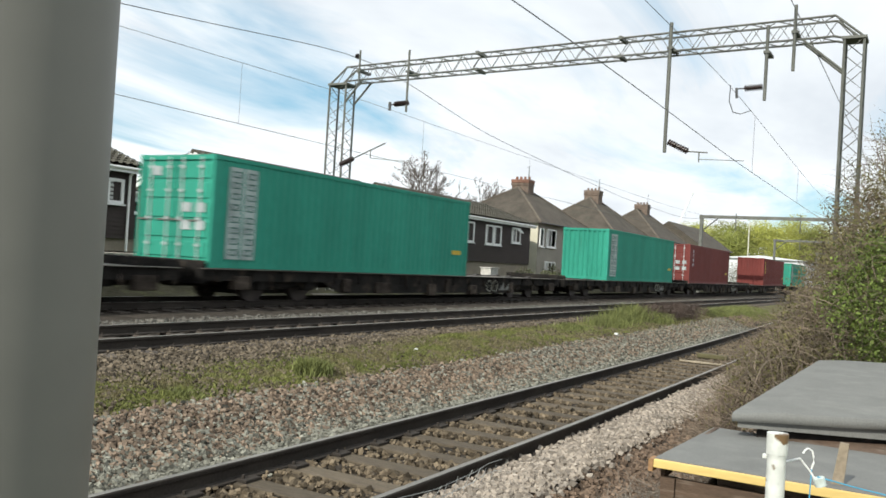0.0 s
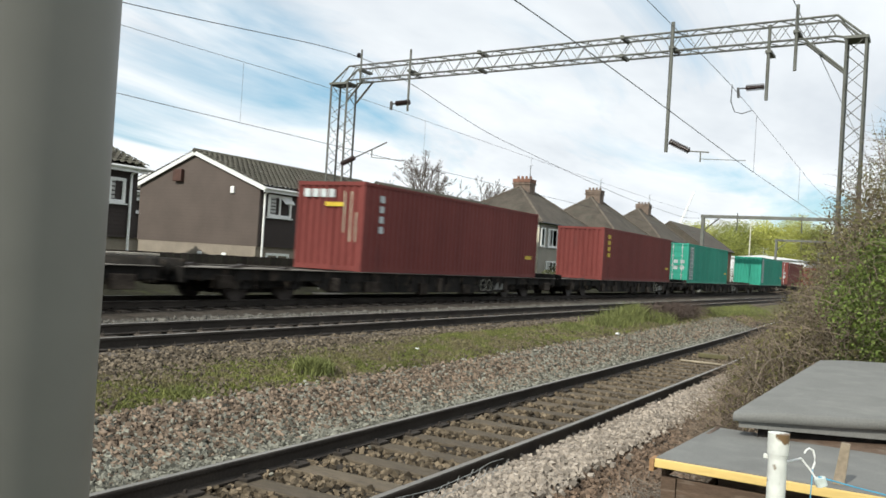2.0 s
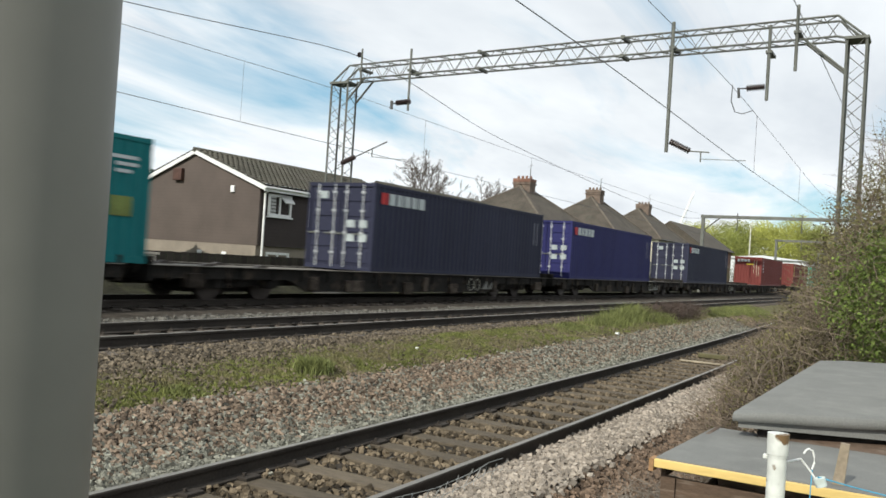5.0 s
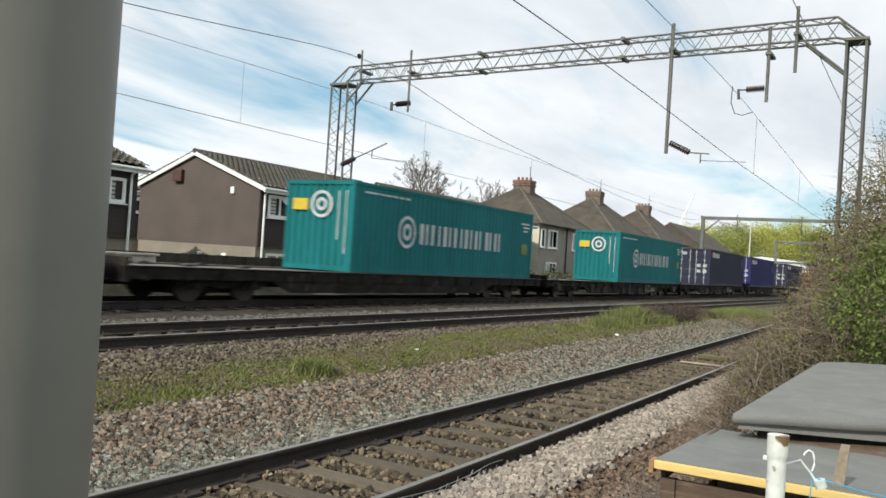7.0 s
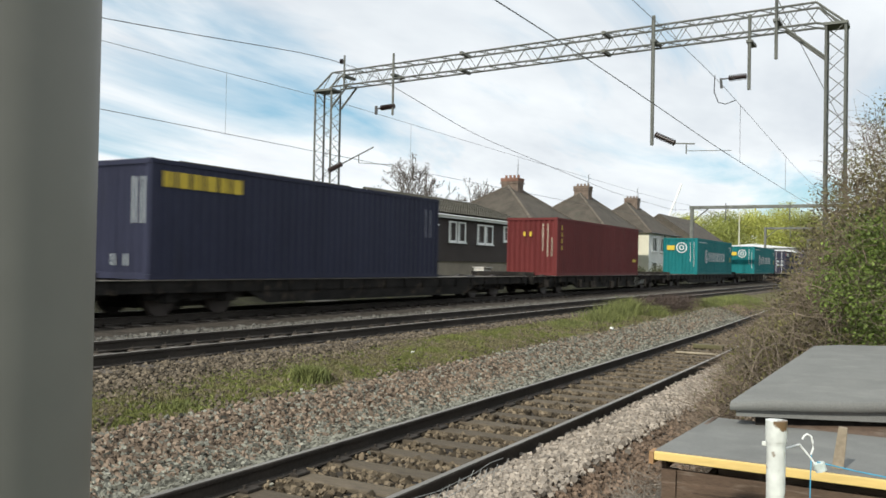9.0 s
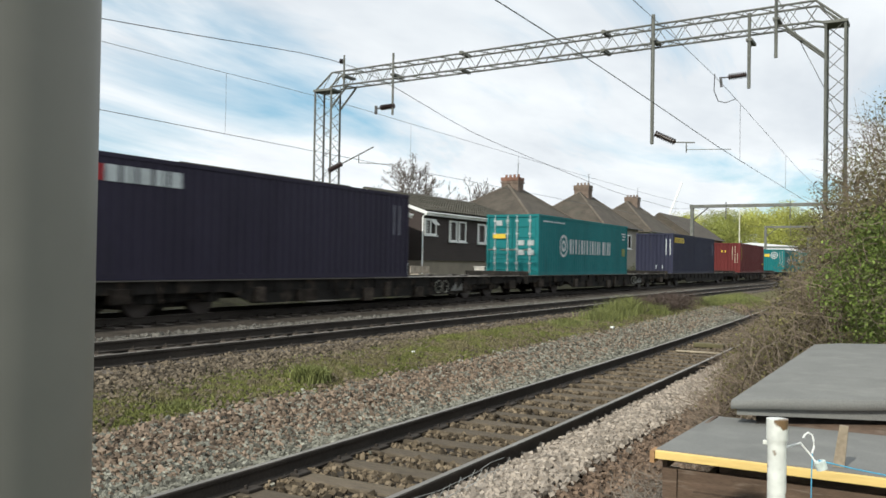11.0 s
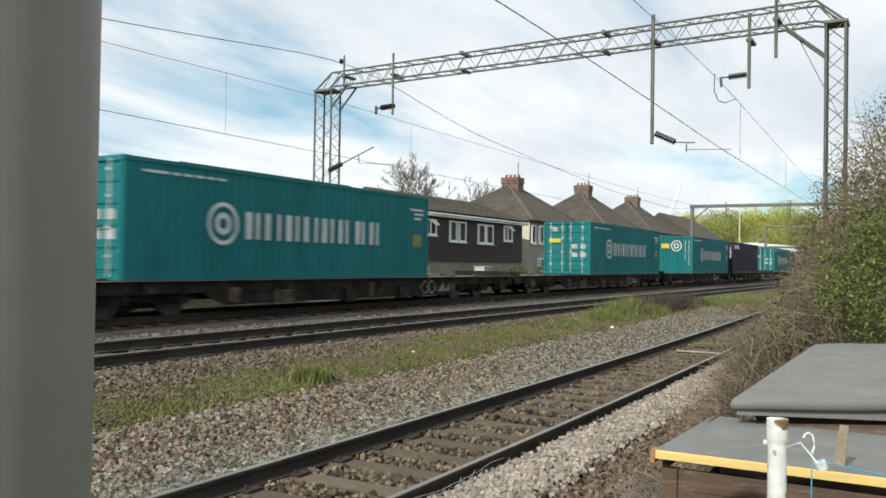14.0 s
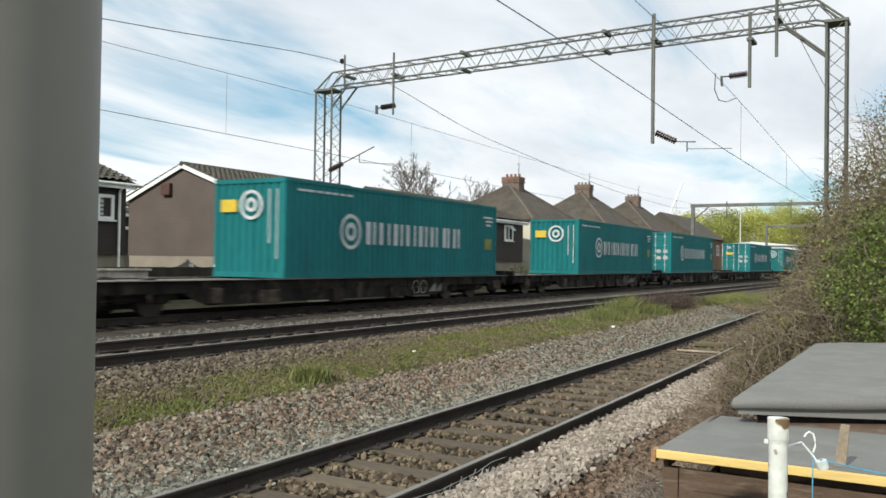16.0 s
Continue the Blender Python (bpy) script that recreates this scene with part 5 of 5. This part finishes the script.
LIME = mat("lime_green_leaf", (0.36, 0.38, 0.03), 0.7, 0, 0.3, 1.5, 20, 0, island=0.35)
DULL = mat("dull_green_leaf", (0.085, 0.09, 0.045), 0.8, 0, 0.3, 1.5, 20, 0, island=0.4)
PINK = mat("pink_blossom", (0.62, 0.40, 0.45), 0.8, 0, 0.2, 1.5, 20, 0, island=0.3)
bush("flowering_bush", "bright lime-yellow spring bush behind the line", 28.0, 21.2, 0.25, [(-0.8, 0, 0.7, 0.4), (-0.2, 0, 0.85, 0.45), (0.4, 0.1, 0.8, 0.42), (0.9, 0, 0.6, 0.35)], 2600, 0.045, LIME, 1)
bush("garden_bush", "dull grey-green garden bush behind the line", 30.6, 21.4, 0.25, [(-0.9, 0, 0.45, 0.4), (-0.2, 0, 0.75, 0.5), (0.6, 0, 0.7, 0.5), (1.2, 0, 0.5, 0.4)], 3000, 0.04, DULL, 2)
bush("blossom_bush", "pink blossoming garden shrub by a fence", 63.8, 22.5, -0.2, [(-1.4, 0, 1.8, 0.7), (-0.4, 0, 2.3, 0.8), (0.6, 0, 2.0, 0.8), (1.3, 0.2, 1.5, 0.6), (-2.2, 0, 1.3, 0.6)], 3200, 0.07, PINK, 3)
bush("garden_bush", "dark green garden bush beside the line", 67.5, 22.5, -0.2, [(-0.8, 0, 0.9, 0.7), (0.3, 0, 1.3, 0.8), (1.2, 0, 0.9, 0.7)], 2400, 0.06, mat("dark_green_leaf", (0.05, 0.085, 0.02), 0.8, 0, 0.3, 1.5, 20, 0, island=0.4), 4)
for i, (x, y, r) in enumerate(((47, 21.5, 0.6), (50.5, 21.2, 0.7), (54, 21.6, 0.6), (58, 21.5, 0.7), (73, 22, 0.8), (80, 22, 0.9), (88, 22, 1.0), (113, 22.5, 2.0), (121, 23, 2.3), (130, 22.5, 2.2), (140, 23, 2.6), (152, 22, 2.6))):
    bush("garden_bush", "scrubby brown-green bush at the railway fence", x, y, 0.1, [(-0.9, 0, r * 0.6, r * 0.8), (0, 0, r * 0.8, r), (0.9, 0, r * 0.6, r * 0.8)], 1500, 0.06, DULL, 20 + i)


def patch_of_brambles(label, x, y, z, spread, count, high, radius, tone, seed):
    rng = np.random.default_rng(seed)
    t = thing("bramble_patch", label, "bramble", group="bramble patches")
    paths = []
    for k in range(count):
        p = np.array([x + rng.normal(0, spread[0]), y + rng.normal(0, spread[1]), z + high * rng.random()])
        d = rng.normal(0, 1, 3) * np.array([1, 0.7, 0.45])
        pts = [p]
        for i in range(4):
            d = d + rng.normal(0, 0.4, 3)
            pts.append(pts[-1] + d / np.linalg.norm(d) * 0.11)
            pts[-1][2] = max(pts[-1][2], z + 0.02)
        paths.append((np.array(pts), radius))
    part("bramble_stem", twig_mesh(paths), tone, t)["kind"] = "stuff"


patch_of_brambles("low dead brown bramble patch on the grass strip", 30.5, 8.15, -0.3, (1.7, 0.28), 2600, 0.42, 0.008,
                  mat("dead_bramble_stem", (0.085, 0.062, 0.05), 0.9, 0, 0.3, 1.5, 20, 0.1, island=0.4), 31)
patch_of_brambles("dry grey bramble twigs on the gravel near the shed", 7.4, 1.95, -0.88, (0.5, 0.16), 420, 0.16, 0.004,
                  mat("dry_grey_stem", (0.17, 0.15, 0.125), 0.9, 0, 0.3, 1.5, 20, 0.1, island=0.4), 32)


def leafy_tree(x, y, z, height, width, seed, material, label):
    rng = np.random.default_rng(seed)
    t = thing("tree", label, "tree", group="far trees")
    paths, clumps = [], []
    for k in range(26):
        a, f = rng.uniform(0, 6.28), rng.random() ** 0.5
        top = np.array([x + math.cos(a) * width * f, y + math.sin(a) * width * f, z + height * (1 - 0.42 * f * f) - rng.random() * height * 0.3])
        foot = np.array([x, y, z + height * 0.25])
        paths.append((np.array([foot, (foot + top) / 2 + rng.normal(0, 0.3, 3), top]), 0.1))
        clumps.append(top)
    paths.append((np.array([[x, y, z], [x + 0.1, y, z + height * 0.2], [x, y, z + height * 0.55]]), 0.3))
    part("trunk", twig_mesh(paths, "trunk"), mat("grey_bark", (0.13, 0.11, 0.095), 0.95), t)
    part("crown", leaf_cloud(clumps, rng.uniform(0.12, 0.24, len(clumps)) * height, 30000, 0.15, seed), material, t)["kind"] = "stuff"


SPRING = mat("spring_leaf", (0.36, 0.37, 0.09), 0.8, 0, 0.3, 0.2, 2, 0, island=0.4)
SPRING2 = mat("dark_spring_leaf", (0.26, 0.28, 0.075), 0.8, 0, 0.3, 0.2, 2, 0, island=0.4)
for i, (x, y, hgt, wid, m) in enumerate(((215, 50.5, 15.5, 4.5, SPRING), (214, 43.5, 17, 4.2, SPRING2), (220, 37, 17.5, 5.2, SPRING), (228, 31, 17, 5.5, SPRING), (225, 25, 16, 5, SPRING2),
                                         (235, 19, 16, 6, SPRING), (205, 55, 13, 4, SPRING2), (210, 14, 14, 5, SPRING2), (230, 8, 15, 5, SPRING), (235, 57, 16, 5, SPRING))):
    leafy_tree(x, y, -1.3, hgt, wid, 40 + i, m, "tall tree with pale spring foliage in the distance")


def far_things():
    w = thing("long_building", "long low white industrial building in the distance", "building")
    white = mat("white_cladding", (0.62, 0.63, 0.65), 0.6, 0, 0.06, 0.3, 6, 0.05)
    part("wall", Geo().box(168, 200, 21, 36, -1.3, 5.2), white, w)
    part("roof", Geo().prism([(20.4, 5.2), (28.5, 5.9), (36.6, 5.2)], 167.5, 200.5, "x"), white, w)
    l = thing("street_lamp", "tall pale street lamp post beyond the houses", "lamp post", (121, 22.3, -1.0))
    part("post", Geo().rod((0, 0, 0), (0, 0, 9.9), 0.11, 8, 0.06), mat("pale_post", (0.62, 0.6, 0.5), 0.6), l)
    part("lamp_head", Geo().box(-0.1, 0.1, -0.8, 0.1, 9.85, 9.98, 0.02), mat("pale_post", (0.62, 0.6, 0.5), 0.6), l)
    a = thing("stadium_arch", "faint white lattice arch far on the horizon", "arch")
    pts = [(1500, 429 - 55 * u, -2 + 156 * u - 7 * u * u) for u in np.linspace(0, 1, 11)]
    part("arch_rib", Geo().path(pts, 1.7, 6), mat("bright_white_paint", (0.88, 0.88, 0.88), 0.5, 0, 0.03), a)


far_things()


# ---- shed, post and wire in the foreground ----
def build_shed():
    s = thing("garden_shed", "low timber shed with grey felt roof and yellow board", "shed")
    felt = mat("grey_roofing_felt", (0.165, 0.165, 0.155), 0.9, 0, 0.1, 3.0, 90, 0.25, stain=(0.2, 0.2, 0.185), stain_at=(0.5, 0.75))
    plank = mat("brown_shed_board", (0.10, 0.066, 0.045), 0.85, 0, 0.3, 4, 45, 0.4, obj=0.2, stretch=(1, 1, 9), stain=(0.17, 0.13, 0.1))
    x0, x1, xm, yl, yr = 3.34, 7.6, 4.24, 0.92, -1.3
    part("lower_roof", Geo().prism([(x0, 0.536), (4.37, 0.516), (4.37, 0.528), (x0, 0.552)], yr, yl, "y"), felt, s, "grey felt lower roof")
    part("lower_roof", Geo().prism([(4.372, 0.514), (6.3, 0.514), (6.3, 0.526), (4.372, 0.526)], yr, 0.70, "y"), felt, s, "grey felt lower roof")
    # the upper roof: a board wrapped in felt with a rounded lip, on a loose lower layer
    sk, lip = 0.62, [(0.0, 0.608), (-0.012, 0.62), (-0.014, 0.642), (-0.004, 0.656), (0.02, 0.662)]
    prof = [(4.12 + a, z) for a, z in lip] + [(x1 - 0.1, 0.664), (x1 - 0.1, 0.608)]
    n = len(prof)
    stations = [(0.79 - (0.79 - yr) * k / 12) for k in range(13)]
    g = Geo()
    for k, y in enumerate(stations):
        sag = 0.004 * math.sin(k * 1.9) + 0.002 * math.sin(k * 4.3)
        soft = 0.012 if k == 0 else 0.0
        g.v.extend((a + (0.79 - y) * sk + soft, y, z + (sag if z < 0.66 else sag * 0.4) - soft * (z > 0.63)) for a, z in prof)
        if k:
            for j in range(n):
                i = (j + 1) % n
                g.f.append(((k - 1) * n + j, (k - 1) * n + i, k * n + i, k * n + j))
                g.m.append(0)
    g.f += [tuple(range(n - 1, -1, -1)), tuple(range((len(stations) - 1) * n, len(stations) * n))]
    g.m += [0, 0]
    part("upper_roof", g, felt, s, "grey felt upper roof with a rounded lip", smooth=True)
    for y0, y1, drop, back in ((0.77, 0.05, 0.05, 0.03), (0.048, yr, 0.04, 0.02)):
        lo = [(4.12 + back + (0.79 - y) * sk, y) for y in (y0, y1)]
        part("felt_lap", Geo().add([(*lo[0], 0.604 - drop * 0.5), (*lo[1], 0.602 - drop), (lo[1][0] + 0.3, y1, 0.602 - drop), (lo[0][0] + 0.3, y0, 0.604 - drop * 0.5),
                                    (*lo[0], 0.6065), (*lo[1], 0.6065), (lo[1][0] + 0.3, y1, 0.6065), (lo[0][0] + 0.3, y0, 0.6065)],
                                   [(3, 2, 1, 0), (4, 5, 6, 7), (0, 1, 5, 4), (1, 2, 6, 5), (2, 3, 7, 6), (3, 0, 4, 7)]), felt, s, "loose felt edge")
    # fills the gap under the upper roof, coloured near-black for its shade
    part("roof_bearer", Geo().add([(4.2 + (0.79 - y) * sk + d, y, z) for y in (0.7, yr) for d in (0.0, 0.1) for z in (0.53, 0.585)],
                                  [(0, 1, 3, 2), (4, 6, 7, 5), (0, 4, 5, 1), (2, 3, 7, 6), (1, 5, 7, 3), (0, 2, 6, 4)]), DARK(), s)
    part("fascia_board", Geo().box(x0 - 0.022, x0 - 0.002, yr, yl, 0.517, 0.549, 0.003),
         mat("fresh_yellow_timber", (0.66, 0.47, 0.17), 0.7, 0, 0.12, 5, 60, 0.2, stretch=(1, 0.15, 1), stain=(0.45, 0.26, 0.09), stain_at=(0.66, 0.74)), s, "fresh yellow timber board")
    part("fascia_end", Geo().box(x0 - 0.02, x0 + 0.05, yl + 0.002, yl + 0.02, 0.5, 0.547), mat("raw_brown_timber", (0.3, 0.17, 0.08), 0.8), s, "brown end grain board")
    part("side_board", Geo().box(x0 + 0.05, 4.34, yl - 0.03, yl - 0.012, 0.47, 0.534), plank, s)
    for k in range(11):
        z1 = 0.475 - k * 0.13
        g = Geo().prism([(x0 + 0.03, z1 - 0.135), (x0 + 0.055, z1 - 0.135), (x0 + 0.055, z1), (x0 + 0.042, z1)], yr, yl - 0.06, "y")
        part("board", g, plank, s)
    for k in range(11):
        z1 = 0.475 - k * 0.13
        part("board", Geo().box(x0 + 0.06, x1 - 0.1, yl - 0.21, yl - 0.19, z1 - 0.127, z1), plank, s)
    part("back_wall", Geo().box(x0 + 0.1, x1 - 0.15, yr + 0.02, yl - 0.22, -0.95, 0.53), plank, s)
    part("corner_post", Geo().box(x0 + 0.02, x0 + 0.07, yl - 0.075, yl - 0.02, -0.95, 0.475), plank, s)
    pane = part("window", Geo().box(x0 + 0.012, x0 + 0.018, 0.1, 0.74, -0.1, 0.36), GLASS(), s, "dusty shed window")
    g = Geo().box(x0 + 0.0, x0 + 0.03, 0.06, 0.12, -0.1, 0.40).box(x0 + 0.0, x0 + 0.03, 0.72, 0.78, -0.1, 0.40).box(x0 + 0.001, x0 + 0.031, 0.12, 0.72, 0.34, 0.40)
    part("frame", g, plank, pane, "brown window frame")
    part("batten", Geo().prism([(0.294, 0.5515), (0.255, 0.5515), (0.243, 0.70), (0.272, 0.703)], 3.40, 3.425, "x"), mat("grey_timber", (0.27, 0.22, 0.16), 0.85, 0, 0.25, 6, 50, 0.3), s, "short grey timber batten")


build_shed()


def build_post():
    p = thing("metal_post", "white painted scaffold post with rust, beside the shed", "post", (2.455, 0.349, 0))
    paint = mat("chipped_white_paint", (0.62, 0.63, 0.59), 0.45, 0, 0.12, 8, 40, 0.1, stain=(0.16, 0.10, 0.05), stain_at=(0.59, 0.64))
    part("pipe", Geo().rod((0, 0, -0.95), (0, 0, 0.80), 0.0245, 24), paint, p, smooth=True)
    part("cap", Geo().rod((0, 0, 0.806), (0, 0, 0.862), 0.028, 24), paint, p, "white pipe collar", smooth=True)
    part("collar_lip", Geo().rod((0, 0, 0.799), (0, 0, 0.806), 0.026, 24).box(-0.006, 0.006, 0.024, 0.036, 0.79, 0.802, 0.002), paint, p)
    def at(x, y, z):
        return (x - 2.455, y - 0.349, z)

    part("wire_arm", Geo().path([at(2.49, 0.34, 0.778), at(2.617, 0.31, 0.773), at(2.632, 0.284, 0.739), at(2.638, 0.272, 0.72)], 0.003, 6), WHITE(), p, "bent white wire arm")
    part("hook", Geo().path([at(2.62, 0.303, 0.788), at(2.622, 0.298, 0.798), at(2.627, 0.291, 0.803), at(2.633, 0.281, 0.797), at(2.635, 0.277, 0.78), at(2.636, 0.276, 0.763), at(2.634, 0.281, 0.745)], 0.0028, 6),
         WHITE(), p, "white wire hook")
    part("tag", Geo().rod(at(2.643, 0.262, 0.722), at(2.646, 0.255, 0.700), 0.016, 12), mat("pale_tag", (0.5, 0.55, 0.52), 0.6), p, "pale plastic tag")
    twine = mat("blue_twine", (0.08, 0.30, 0.45), 0.8)
    part("string", Geo().path([at(2.64, 0.265, 0.725), at(2.70, 0.17, 0.70), at(2.78, 0.05, 0.672), at(2.95, -0.2, 0.63)], 0.0022, 5), twine, p, "thin blue string")
    part("string", Geo().path([at(2.634, 0.28, 0.745), at(2.634, 0.282, 0.667), at(2.635, 0.283, 0.45)], 0.0018, 5), twine, p, "thin blue string")


build_post()


def build_netting():
    n = thing("wire_netting", "loose galvanised wire netting beside the near rail", "wire netting")
    wire = mat("dull_wire", (0.30, 0.31, 0.3), 0.5, 0.4)
    for k in range(13):
        x = 4.9 + k * 0.17
        lean = 0.05 * math.sin(k * 1.7)
        part("wire", Geo().path([(x, 3.28, -0.76), (x + lean, 3.3 + lean * 0.4, -0.6), (x + 0.03 + lean, 3.26, -0.47 + 0.02 * math.sin(k))], 0.003, 5), wire, n)
    for z, y in ((-0.7, 3.28), (-0.58, 3.3), (-0.48, 3.27)):
        part("wire", Geo().path([(4.85 + 0.3 * k, y + 0.02 * math.sin(k * 2.1), z + 0.025 * math.sin(k * 1.3)) for k in range(8)], 0.003, 5), wire, n)
    for k in range(3):
        part("loop", Geo().path([(5.0 + 0.05 * k, 3.25, -0.75), (5.15 + 0.06 * k, 3.2 - 0.03 * k, -0.55 + 0.03 * k), (5.4 + 0.05 * k, 3.2, -0.52), (5.6, 3.22 + 0.02 * k, -0.7)], 0.003, 5), wire, n, "loose wire strand")


build_netting()


def build_debris():
    d = thing("timber_plank", "pale loose timber plank lying across the siding", "plank")
    part("plank", Geo().box(19.3, 19.40, 3.75, 4.9, -0.655, -0.62, 0.008), mat("pale_plank", (0.33, 0.28, 0.2), 0.85), d)
    e = thing("timber_block", "mossy timber block lying between the siding rails", "timber")
    part("block", Geo().box(20.7, 20.9, 4.15, 4.85, -0.66, -0.56, 0.02), mat("mossy_timber", (0.10, 0.09, 0.045), 0.9), e)
    for x, y, s in ((21.3, 7.05, 0.06), (12.4, 7.6, 0.035)):
        b = thing("litter", "small white scrap of litter on the ground", "litter", (x, y, float(ground_z(x, y))), group="scraps of litter")
        part("scrap", Geo().box(-s, s, -s * 0.7, s * 0.7, 0, s * 1.3, s * 0.3), WHITE(), b)


build_debris()


motions()
